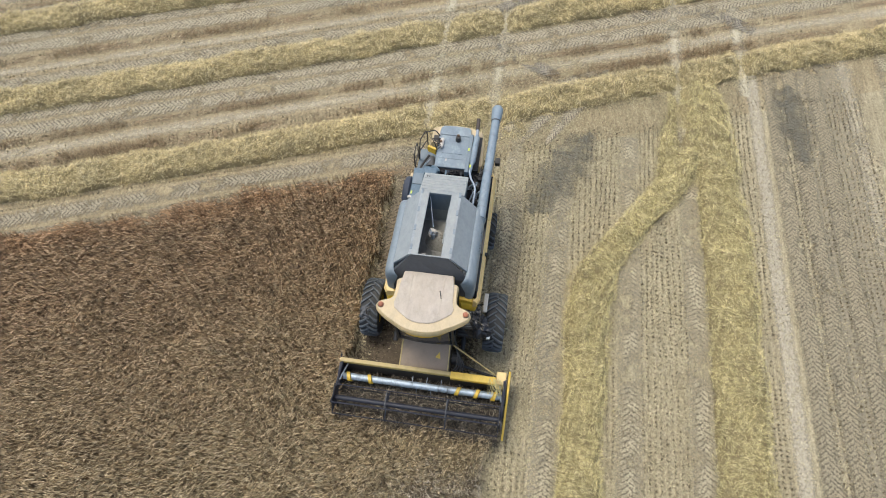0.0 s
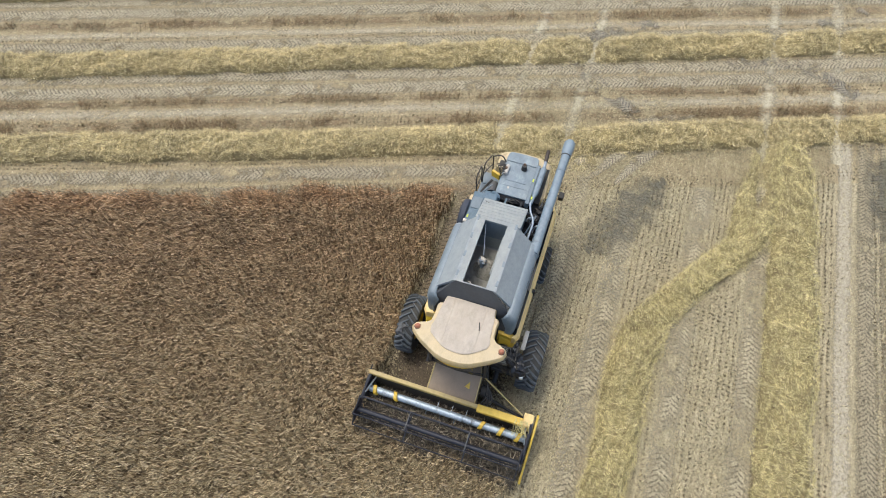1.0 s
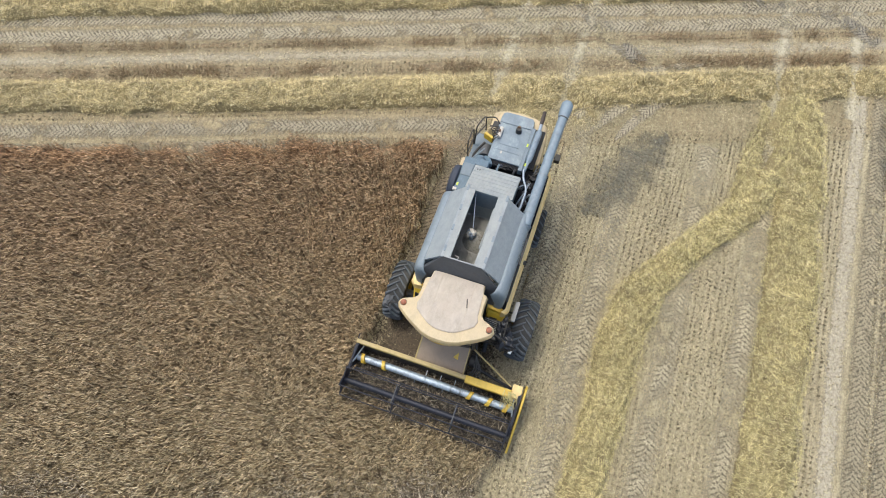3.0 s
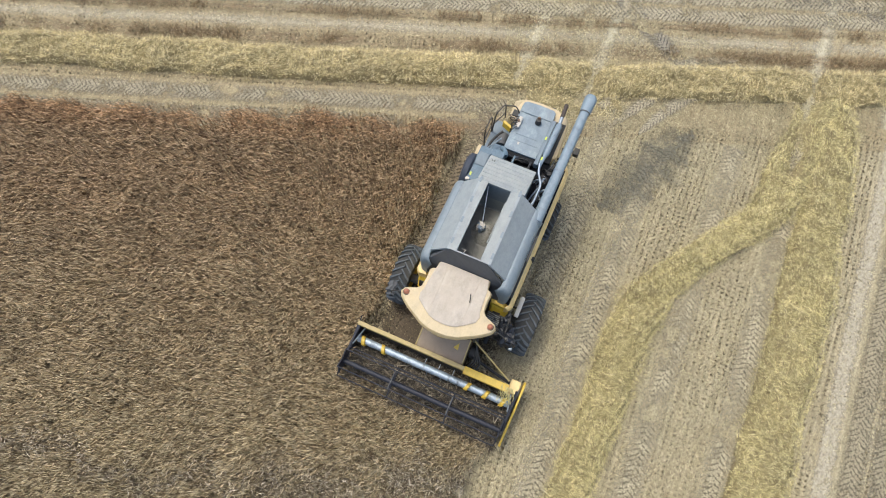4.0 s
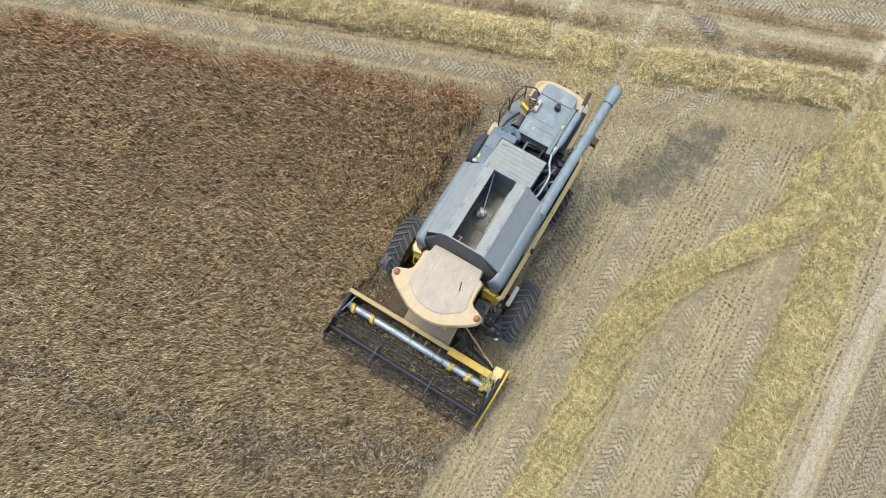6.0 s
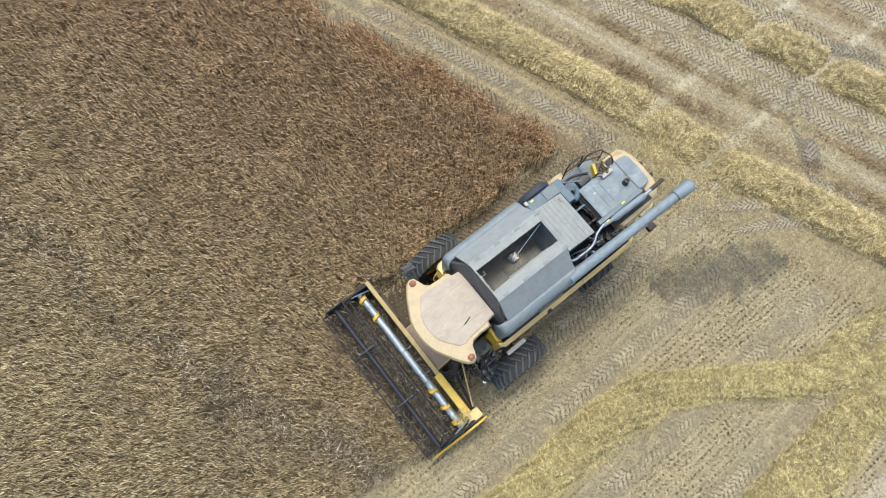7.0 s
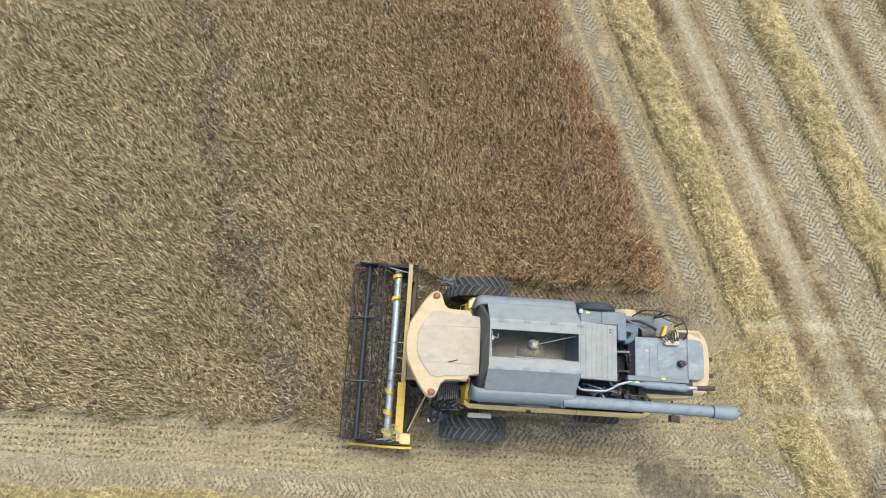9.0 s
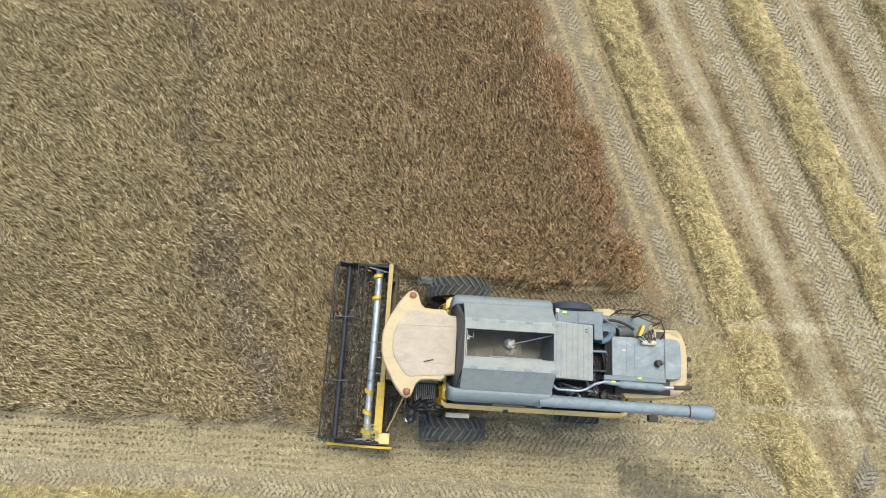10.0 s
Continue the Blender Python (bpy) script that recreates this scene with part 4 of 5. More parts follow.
    bm.faces.new([bm.verts.new(p) for p in ((1.6, -0.35, 2.95), (2.9, -0.35, 2.95), (2.9, 0.35, 2.95), (1.6, 0.35, 2.95))])
    part("hopper", bm, LID_GREY, tank, "worn grey steel hopper inside")
    bm = bmesh.new()
    n = 26
    vs = [[bm.verts.new((1.3 + 1.85 * i / n, -0.85 + 1.7 * j / n, 3.12 + 0.42 * math.exp(-((i / n - 0.52) ** 2 * 7 + (j / n - 0.5) ** 2 * 5)) + 0.02 * noise.noise((i * 0.6, j * 0.6, 2)))) for j in range(n + 1)] for i in range(n + 1)]
    for i in range(n):
        for j in range(n):
            bm.faces.new((vs[i][j], vs[i + 1][j], vs[i + 1][j + 1], vs[i][j + 1]))
    tagged(part("grain", bm, GRAIN, tank, "heap of threshed grain and dust"), kind="stuff")
    # filling auger, its hood and stay
    part("filling_auger", tube([(2.15, 0.05, 3.3), (2.3, 0.1, 3.98)], 0.06, 14), STEEL, tank, "worn steel filling auger tube", smooth=40)
    bm = bmesh.new()
    rings = []
    for k in range(7):
        a = math.pi * k / 6
        rings.append([(2.32 + 0.09 * math.cos(a), 0.1 + dy + 0.05 * math.cos(a), 3.92 + 0.09 * math.sin(a)) for dy in (-0.05, 0.05)] + [(2.32 + 0.075 * math.cos(a), 0.1 + dy + 0.05 * math.cos(a), 3.92 + 0.075 * math.sin(a)) for dy in (0.05, -0.05)])
    add_loft(bm, rings)
    part("auger_hood", bm, WHITE, tank, "curved worn steel auger hood")
    rose = random.Random(12)
    for k in range(7):
        a = k * 0.9
        part("auger_paddle", tube(curve_points([(2.3, 0.1, 3.9), (2.3 + 0.1 * math.cos(a), 0.1 + 0.1 * math.sin(a), 3.93 + rose.uniform(-0.04, 0.05)), (2.3 + 0.14 * math.cos(a + 0.9), 0.1 + 0.12 * math.sin(a + 0.9), 3.84)]), [0.03] * 5 + [0.022] * 5 + [0.01], 7), rose.choice((WHITE, STEEL, LID_GREY)), tank)
    bm = bmesh.new()
    add_loft(bm, [[(2.32 + r * math.cos(a) * (1 + 0.12 * noise.noise((3 * math.cos(a), 3 * math.sin(a), r * 9))), -0.02 + r * math.sin(a), z) for a in (2 * math.pi * k / 22 for k in range(22))] for r, z in ((0.36, 3.46), (0.27, 3.6), (0.17, 3.72), (0.07, 3.82))])
    part("dust_cone", bm, HEAP, tank, "pale cone of fresh grain under the auger", smooth=60)
    part("stay_bar", tube([(2.4, 0.1, 4.02), (3.2, 0.3, 4.3)], 0.014, 8), STEEL, tank)
    part("cross_bar", tube([(1.8, -0.24, 4.2), (3.0, -0.26, 4.2)], 0.018, 8), LID_GREY, tank)
    for pts in ([(1.26, -0.27, 4.36), (1.26, 0.3, 4.36)], [(1.26, 0.16, 4.36), (1.42, 0.16, 4.2), (1.42, 0.26, 4.2)], [(1.27, -0.1, 4.36), (1.27, -0.1, 3.9)]):
        part("sensor_frame", tube(pts, 0.012, 6), WHITE, tank, "thin pale sensor frame")
    part("sensor", boxed(1.26, 1.36, 0.12, 0.24, 3.9, 4.05, bevel=0.02), STEEL, tank)
    # eave box, printed marks and lamp on the south side
    # solid black pieces paint the shade of a recess and of the tank's gap
    part("recess_shade", boxed(1.98, 2.75, -1.315, -1.25, 3.5, 3.62, bevel=0.01), BLACK, tank, "black block painting the shade of a recess")
    part("tank_gap_shade", boxed(1.15, 3.25, -1.3, -1.18, 2.86, 2.99, bevel=0.005), BLACK, tank, "black strip in place of shade under the tank wall")
    for k in range(3):
        for x in (1.98, 2.42):
            cx = x + k * 0.085
            ring = [(cx + 0.026 * math.cos(a), -1.21 + 0.026 * math.sin(a), 3.775 + 0.022 * math.sin(a)) for a in (2 * math.pi * i / 10 for i in range(11))]
            part("printed_mark", tube(ring, 0.006, 5), PRINT, tank)
    # ribbed engine deck behind the tank
    slope = lambda x: 4.44 - (x - 3.27) * 0.41
    bm = add_loft(bmesh.new(), [[(x, -0.64, slope(x) - 0.05), (x, 0.62, slope(x) - 0.05), (x, 0.62, slope(x) - 0.01), (x, 0.6, slope(x)), (x, -0.62, slope(x)), (x, -0.64, slope(x) - 0.01)] for x in (3.26, 4.2)])
    deck = part("rear_deck", bm, LID_GREY, combine, "pale grey ribbed sheet-metal deck")
    for k in range(6):
        x = 3.36 + k * 0.142
        bm = add_loft(bmesh.new(), [[(x, y, slope(x) - 0.004), (x + 0.02, y, slope(x + 0.02) + 0.017), (x + 0.05, y, slope(x + 0.05) + 0.017), (x + 0.07, y, slope(x + 0.07) - 0.004)] for y in (-0.6, 0.58)])
        part("rib", bm, LID_GREY, deck)
    for y in (0.5, 0.44):
        part("slot", boxed(4.0, 4.05, y, y + 0.022, slope(4.02) - 0.01, slope(4.02) + 0.014, bevel=0.0), BLACK, deck)
    for s in (-1, 1):
        bm = add_loft(bmesh.new(), [[(3.28, s * 0.6, 3.3), (4.19, s * 0.6, 3.3), (4.19, s * 0.6, slope(4.19) - 0.02), (3.28, s * 0.6, slope(3.28) - 0.02)], [(3.28, s * 0.62, 3.3), (4.19, s * 0.62, 3.3), (4.19, s * 0.62, slope(4.19) - 0.02), (3.28, s * 0.62, slope(3.28) - 0.02)]])
        part("deck_side", bm, TANK_GREY, deck)
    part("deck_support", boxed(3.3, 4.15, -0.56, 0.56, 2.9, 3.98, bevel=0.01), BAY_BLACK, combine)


def build_cab():
    # roof: a broad shell with two ears for the beacons
    half = [(-0.66, 0.0), (-0.65, 0.22), (-0.58, 0.48), (-0.47, 0.68), (-0.36, 0.88), (-0.24, 1.06), (-0.12, 1.2), (0.0, 1.25), (0.1, 1.2), (0.15, 1.08), (0.2, 0.93), (0.3, 0.84), (0.55, 0.82), (0.78, 0.83), (0.84, 0.78), (0.86, 0.7), (1.08, 0.68)]
    out = mirrored(half)
    bm = bmesh.new()

    def crown(pts, z, dz):
        return [(x, y, z + dz * (1 - (y / 1.3) ** 2) - 0.05 * max(0, -x - 0.2)) for x, y in pts]

    def shrink(k):
        return [(0.15 + (x - 0.15) * k, y * k) for x, y in out]
    add_loft(bm, [crown(shrink(0.93), 3.5, 0.02), crown(shrink(0.985), 3.56, 0.03), crown(shrink(1.0), 3.65, 0.05), crown(shrink(0.992), 3.72, 0.06), crown(shrink(0.96), 3.765, 0.07)])
    bmesh.ops.triangulate(bm, faces=[f for f in bm.faces if len(f.verts) > 4])
    roof = part("cab_roof", bm, CREAM, combine, "bleached cream-yellow cab roof with two ears", smooth=35)
    # dusty inner panel, seam round it
    half_in = [(-0.4, 0.0), (-0.385, 0.2), (-0.33, 0.36), (-0.2, 0.55), (-0.05, 0.74), (0.1, 0.78), (0.25, 0.74), (0.5, 0.72), (0.75, 0.7), (1.06, 0.64)]
    inner = mirrored(half_in)
    top = lambda x, y: 3.765 + 0.07 * (1 - (y / 1.3) ** 2) - 0.05 * max(0, -x - 0.2)
    bm = bmesh.new()
    mid = [(0.33 + (x - 0.33) * 0.97, y * 0.97) for x, y in inner]
    add_loft(bm, [[(x, y, top(x, y) - 0.01) for x, y in inner], [(x, y, top(x, y) + 0.012) for x, y in inner], [(x, y, top(x, y) + 0.02) for x, y in mid]])
    bmesh.ops.triangulate(bm, faces=[f for f in bm.faces if len(f.verts) > 4])
    panel = part("roof_panel", bm, ROOF_DUST, roof, "dust-covered beige roof panel")
    part("roof_seam", add_tube(bmesh.new(), [(x, y, top(x, y) + 0.004) for x, y in inner + inner[:1]], 0.0035, 5), CREASE, roof)
    for y in (-0.42, 0.4):
        part("roof_groove", tube([(-0.25, y, top(0, y) + 0.014), (1.0, y * 1.05, top(0.9, y) + 0.014)], 0.007, 5), ROOF_DUST, roof)
    part("roof_mark", tube([(0.34, -0.42, top(0.3, 0.4) + 0.03), (0.56, -0.36, top(0.3, 0.4) + 0.034)], 0.012, 6), BLACK, roof, "short black wiper blade")
    for s in (-1, 1):
        bm = bmesh.new()
        bmesh.ops.create_uvsphere(bm, u_segments=16, v_segments=10, radius=0.075)
        for v in bm.verts:
            v.co = (v.co.x, v.co.y + s * 1.1, 3.80 + v.co.z * (1.15 if v.co.z > 0 else 0.4))
        beacon = part("beacon", bm, LENS, roof, "orange beacon lamp", smooth=60)
        part("beacon_base", tube([(0, s * 1.1, 3.74), (0, s * 1.1, 3.79)], 0.085, 16), BLACK, roof)
    # yellow visor under the front edge
    bm = bmesh.new()
    rows = []
    for k in range(13):
        y = -0.9 + 1.8 * k / 12
        x = -0.6 + 0.45 * (abs(y) / 0.95) ** 2
        rows.append([(x, y, 3.38), (x - 0.03, y, 3.44), (x - 0.02, y, 3.54), (x + 0.08, y, 3.54), (x + 0.06, y, 3.38)])
    add_loft(bm, rows)
    part("visor", bm, YELLOW, roof, "yellow visor under the roof edge")
    for s in (-1, 1):
        for y in (0.35, 0.62):
            lamp = part("work_lamp", boxed(-0.52 + y * 0.35, -0.4 + y * 0.35, s * y - 0.09, s * y + 0.09, 3.42, 3.54, bevel=0.02), BLACK, roof)
    # cabin
    bm = bmesh.new()
    add_loft(bm, [[(-0.05 + 0.12 * abs(y) ** 2 if x < 0 else x, y, z) for x, y in ((-1, -0.78), (-1, -0.4), (-1, 0), (-1, 0.4), (-1, 0.78), (0.92, 0.8), (0.92, -0.8))] for z in (1.75, 1.9)])
    add_loft(bm, [[((-0.05 - (z - 1.9) * 0.16) + 0.15 * abs(y) ** 2 if x < 0 else x, y, z) for x, y in ((-1, -0.76), (-1, -0.4), (-1, 0), (-1, 0.4), (-1, 0.76), (0.9, 0.76), (0.9, -0.76))] for z in (1.9, 2.7, 3.5)])
    cab = part("cabin", bm, GLASS, combine, "dark tinted cab glass", smooth=40)
    for x, y in ((-0.0, 0.78), (0.86, 0.79), (-0.0, -0.78), (0.86, -0.79)):
        part("pillar", tube([(x + 0.02, y, 1.75), (x - 0.2 if x < 0.5 else x, y, 3.5)], 0.04, 8), BLACK, cab)
    part("cab_floor", boxed(0.05, 0.95, -0.8, 0.8, 1.6, 1.76, bevel=0.03), DARK_GREY, cab)
    # mirrors on bent arms
    for s in (-1, 1):
        arm = part("mirror_arm", tube(curve_points([(0.0, s * 1.18, 3.66), (-0.02, s * 1.36, 3.6), (-0.02, s * 1.5, 3.45), (0.0, s * 1.56, 3.1)]), 0.016, 8), BLACK, combine)
        if s > 0:
            bm = boxed(0.12, 0.42, 1.62, 1.82, 2.44, 2.6, bevel=0.0, turn=pose(0, 0, 0, 0, 25, 10).to_3x3().to_4x4())
            bmesh.ops.subdivide_edges(bm, edges=bm.edges, cuts=6, use_grid_fill=True)
            for v in bm.verts:
                v.co += 0.06 * noise.noise_vector(v.co * 4.3) + 0.05 * noise.noise_vector(v.co * 11.0)
            part("mirror", bm, DARK_GREY, arm, "dark grey mirror head in a creased cover")
            continue
        bm = boxed(0.0, 0.72, -1.6, -1.3, 2.32, 2.74, bevel=0.0)
        bmesh.ops.subdivide_edges(bm, edges=bm.edges, cuts=9, use_grid_fill=True)
        for v in bm.verts:
            v.co += 0.12 * noise.noise_vector(v.co * 3.1) + 0.09 * noise.noise_vector(v.co * 8.3) + 0.04 * noise.noise_vector(v.co * 17)
        bmesh.ops.rotate(bm, verts=bm.verts, cent=(0.36, -1.46, 2.5), matrix=Matrix.Rotation(radians(27), 3, "Z"))
        part("mirror", bm, SHINY, arm, "large mirror head wrapped in creased black plastic")
        part("mirror_clamp", boxed(0.0, 0.1, -1.78, -1.68, 2.4, 2.5, bevel=0.02), STEEL, arm, "bright metal mirror clamp")
    louvre = part("louvre", boxed(0.2, 0.74, -1.28, -0.84, 2.5, 2.56, bevel=0.01), BLACK, combine, "black slatted screen beside the cab")
    for k in range(10):
        part("slat", tube([(0.22 + 0.052 * k, -0.86, 2.62), (0.26 + 0.045 * k, -1.26, 2.58)], 0.009, 5), LID_GREY, louvre)
    # access platform with rails, ladder and hoses on the south side
    plat = part("access_platform", boxed(0.3, 0.86, -1.45, -0.86, 1.72, 1.78, bevel=0.01), BLACK, combine, "black grating platform beside the cab")
    for k in range(5):
        part("grating_bar", boxed(0.33 + k * 0.1, 0.36 + k * 0.1, -1.43, -0.88, 1.78, 1.8, bevel=0.0), DARK_GREY, plat)
    part("handrail", tube(curve_points([(0.3, -1.42, 1.75), (0.28, -1.46, 2.6), (0.4, -1.46, 2.72), (0.75, -1.44, 2.72), (0.82, -1.44, 1.8)]), 0.02, 8), BLACK, plat)
    for k in range(5):
        x = 0.3 + k * 0.08
        part("hose", tube(curve_points([(x, -0.92, 2.5), (x - 0.1, -1.12, 2.3 + 0.06 * k), (x - 0.05, -1.3, 2.0), (x + 0.1, -1.4, 1.78)]), 0.02, 7), BLACK, plat)
    tangle = random.Random(21)
    for k in range(9):
        x, y = tangle.uniform(0.25, 0.65), tangle.uniform(-1.45, -1.05)
        pts = [(x, y, 2.9), (x + tangle.uniform(-0.15, 0.15), y + tangle.uniform(-0.2, 0.1), 2.6), (x + tangle.uniform(-0.2, 0.2), y + tangle.uniform(-0.3, 0.1), 2.3), (x, y - 0.1, 1.8)]
        part("cable", tube(curve_points(pts, 4), tangle.choice((0.012, 0.02, 0.028)), 6), tangle.choice((BLACK, BLACK, DARK_GREY)), plat)
    # white grab bar over the drive tyre
    part("grab_bar", boxed(1.02, 1.62, -1.61, -1.49, 1.98, 2.04, bevel=0.025), PALE_BAR, combine, "off-white guard bar over the tyre")
    part("bar_bracket", tube([(1.28, -1.32, 1.9), (1.28, -1.52, 2.0)], 0.03, 8), BLACK, combine)


def build_engine_bay():
    part("engine_block", boxed(3.32, 4.9, -1.15, -0.6, 2.8, 3.45, bevel=0.04), BAY_BLACK, combine, "black engine parts")
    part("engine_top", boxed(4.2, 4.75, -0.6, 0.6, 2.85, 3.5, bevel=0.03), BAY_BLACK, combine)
    rng = random.Random(5)
    for k in range(14):
        x, y = 4.22 + rng.random() * 0.45, -0.55 + rng.random() * 1.1
        pts = [(x, y, 3.58), (x + rng.uniform(-0.1, 0.1), y + rng.uniform(-0.2, 0.2), 3.66 + rng.random() * 0.12), (x + rng.uniform(-0.15, 0.15), y + rng.uniform(-0.3, 0.3), 3.6)]
        part("engine_pipe", tube(curve_points(pts, 4), rng.choice((0.012, 0.02, 0.03)), 7), rng.choice((BLACK, ENGINE, NAVY, BAY_BLUE)), combine)
    for y in (-0.4, 0.05, 0.38):
        part("engine_bracket", boxed(4.24, 4.62, y, y + 0.05, 3.58, 3.74, bevel=0.01), BAY_BLUE if y > 0 else ENGINE, combine)
    for k in range(16):
        x, y = 3.4 + rng.random() * 1.4, -0.7 - rng.random() * 0.3
        p = [(x, y, 3.4), (x + rng.uniform(-0.2, 0.2), y + rng.uniform(-0.1, 0.1), 3.55 + rng.random() * 0.2), (x + rng.uniform(-0.35, 0.35), y + rng.uniform(-0.15, 0.15), 3.5), (x + rng.uniform(-0.4, 0.4), y - 0.05, 3.38)]
        part("engine_hose", tube(curve_points(p, 4), rng.choice((0.015, 0.022, 0.03)), 7), rng.choice((BLACK, BLACK, STEEL, DARK_GREY)), combine)
    for x, y, r in ((3.75, -0.85, 0.1), (4.35, -0.82, 0.13), (4.6, -0.92, 0.08)):
        part("pulley", tube([(x, y, 3.4), (x, y, 3.56)], r, 16), ENGINE, combine)
    # coolant pipe in bright steel
    part("air_pipe", tube(curve_points([(3.3, -0.7, 3.78), (3.42, -0.84, 3.8), (3.65, -0.86, 3.82), (3.95, -0.86, 3.84), (4.12, -0.8, 3.86), (4.28, -0.7, 3.9), (4.55, -0.62, 3.92)], 6), 0.032, 12), STEEL, combine, "bent bright metal air pipe", smooth=50)
    # muffler and exhaust
    muf = part("muffler", tube([(4.5, -0.63, 3.86), (4.83, -0.66, 3.88), (4.87, -0.66, 3.88), (4.93, -0.67, 3.89), (5.82, -0.69, 3.92), (5.9, -0.69, 3.92)], [0.05, 0.05, 0.075, 0.09, 0.09, 0.055], 16), SPOUT, combine, "grey cylindrical muffler", smooth=35)
    part("pipe_collar", tube([(5.86, -0.69, 3.92), (6.14, -0.675, 3.945)], 0.046, 14), STEEL, muf, "bright worn pipe collar", smooth=50)
    part("tail_pipe", tube([(6.1, -0.677, 3.94), (6.3, -0.67, 3.96), (6.5, -0.66, 3.99)], 0.056, 14), SOOT, muf, "sooty brown tail pipe", smooth=50)
    part("muffler_shield", boxed(4.5, 5.95, -0.58, -0.47, 3.7, 3.9, bevel=0.012), STEEL_BLUE, muf, "long grey-blue shield beside the muffler")
    for x in (5.05, 5.7):
        part("muffler_strap", tube([(x, -0.69, 3.6), (x, -0.69, 3.8)], 0.03, 8), DARK_GREY, muf)
    for x, y, z in ((4.66, -0.64, 3.925), (5.27, -0.53, 3.94), (3.52, 0.9, 3.902)):
        part("sticker", boxed(x, x + 0.1, y, y + 0.045, z, z + 0.006, bevel=0.0), LIME, combine, "small yellow-green sticker")
    part("sticker", boxed(5.0, 5.08, 0.12, 0.17, 3.69, 3.698, bevel=0.0), WHITE, combine, "small white sticker")
    # hood behind the engine bay
    hood_out = [(4.85, 0.88), (5.5, 0.86), (6.1, 0.82), (6.45, 0.75), (6.64, 0.6), (6.72, 0.38), (6.74, 0.0)]
    ring = [(4.85, 0.42), (5.78, 0.44), (5.86, 0.74), (6.1, 0.74), *hood_out[3:], *((x, -y * 1.13) for x, y in reversed(hood_out[1:-1])), (5.12, -0.98), (4.85, -0.6)]
    bm = bmesh.new()

    def scaled(k, z, dx=0.0):
        return [(5.6 + (x - 5.6) * k + dx, y * k, z - (0.1 if x > 6.5 else 0.0)) for x, y in ring]
    add_loft(bm, [scaled(0.98, 1.5, -0.15), scaled(1.0, 2.3, -0.03), scaled(1.0, 3.2), scaled(0.99, 3.38), scaled(0.955, 3.48), scaled(0.9, 3.51)])
    bmesh.ops.triangulate(bm, faces=[f for f in bm.faces if len(f.verts) > 4])
    hood = part("rear_hood", bm, CREAM, combine, "rounded bleached cream-yellow rear hood", smooth=40)
    top_out = [(4.76, 0.46), (6.2, 0.48), (6.36, 0.46), (6.43, 0.4), (6.45, 0.0)]
    topr = [(x, y) for x, y in top_out] + [(x, -y) for x, y in reversed(top_out[:-1])]
    bm = bmesh.new()
    add_loft(bm, [[(x, y, 3.3) for x, y in topr], [(x, y, 3.66 - 0.1 * max(0, x - 6)) for x, y in topr], [(5.5 + (x - 5.5) * 0.985, y * 0.97, 3.69 - 0.1 * max(0, x - 6)) for x, y in topr]])
    cover = part("engine_cover", bm, COVER, combine, "flat blue-grey engine cover with a cap")
    part("cover_rib", boxed(6.02, 6.04, -0.46, 0.46, 3.68, 3.694, bevel=0.004), STEEL_BLUE, cover)
    for x, w in ((5.1, 0.36), (5.3, 0.3)):
        part("cover_rib", boxed(x, x + 0.05, -w, w, 3.682, 3.696, bevel=0.006), COVER, cover)
    part("cover_edge", boxed(4.57, 4.75, -0.48, 0.44, 3.4, 3.66, bevel=0.012), BAY_BLACK, cover, "black radiator panel")
    part("cover_lip", boxed(4.75, 4.775, -0.5, 0.46, 3.5, 3.71, bevel=0.004), STEEL_BLUE, cover)
    part("filler_cap", tube([(5.85, -0.12, 3.68), (5.85, -0.12, 3.84)], [0.085, 0.07], 14), BLACK, cover, "dark filler cap")
    part("cap_top", tube([(5.88, -0.12, 3.84), (5.9, -0.12, 3.88)], 0.04, 10), RUST, cover)
    part("rear_handle", tube([(6.74, -0.1, 3.1), (6.8, -0.1, 3.12), (6.8, 0.1, 3.12), (6.74, 0.1, 3.1)], 0.02, 6), BLACK, hood)
    for y in (-0.3, 0.1):
        part("tail_lamp", boxed(6.84, 6.94, y - 0.05, y + 0.05, 2.94, 3.06, bevel=0.025), BLACK, hood, "small dark tail lamp")
    # closed plates on the hood, black to paint the shade of open slots
    part("hood_shade_plate", boxed(4.87, 6.2, -0.84, -0.5, 3.45, 3.53, bevel=0.02), BLACK, hood, "black plate painting the shaded slot under the exhaust")
    part("hood_shade_plate", boxed(5.9, 6.12, 0.48, 0.66, 3.45, 3.525, bevel=0.02), BLACK, hood)
    # lamp on a stalk beside the hood
    arm = part("lamp_stalk", tube([(6.1, -0.9, 2.5), (6.15, -1.34, 2.5)], 0.025, 8), BLACK, hood)
    part("rear_lamp", boxed(6.02, 6.26, -1.44, -1.28, 2.42, 2.58, bevel=0.03), BLACK, combine, "black rear work lamp")
    # north side: radiator screen, stepped boxes, service platform
    bm = bmesh.new()
    add_revolved(bm, [(0.001, 1.2), (0.4, 1.2), (0.48, 1.17), (0.51, 1.12), (0.51, 1.02), (0.46, 0.98), (0.001, 0.98)], 36)
    bmesh.ops.translate(bm, verts=bm.verts, vec=(3.82, 0, 3.46))
    screen = part("rotary_screen", bm, NAVY, combine, "round black rotary radiator screen", smooth=30)
    for k in range(6):
        a = k * math.pi / 6
        part("screen_rib", tube([(3.82 - 0.42 * math.cos(a), 1.21, 3.46 - 0.42 * math.sin(a)), (3.82 + 0.42 * math.cos(a), 1.21, 3.46 + 0.42 * math.sin(a))], 0.012, 6), DARK_GREY, screen)
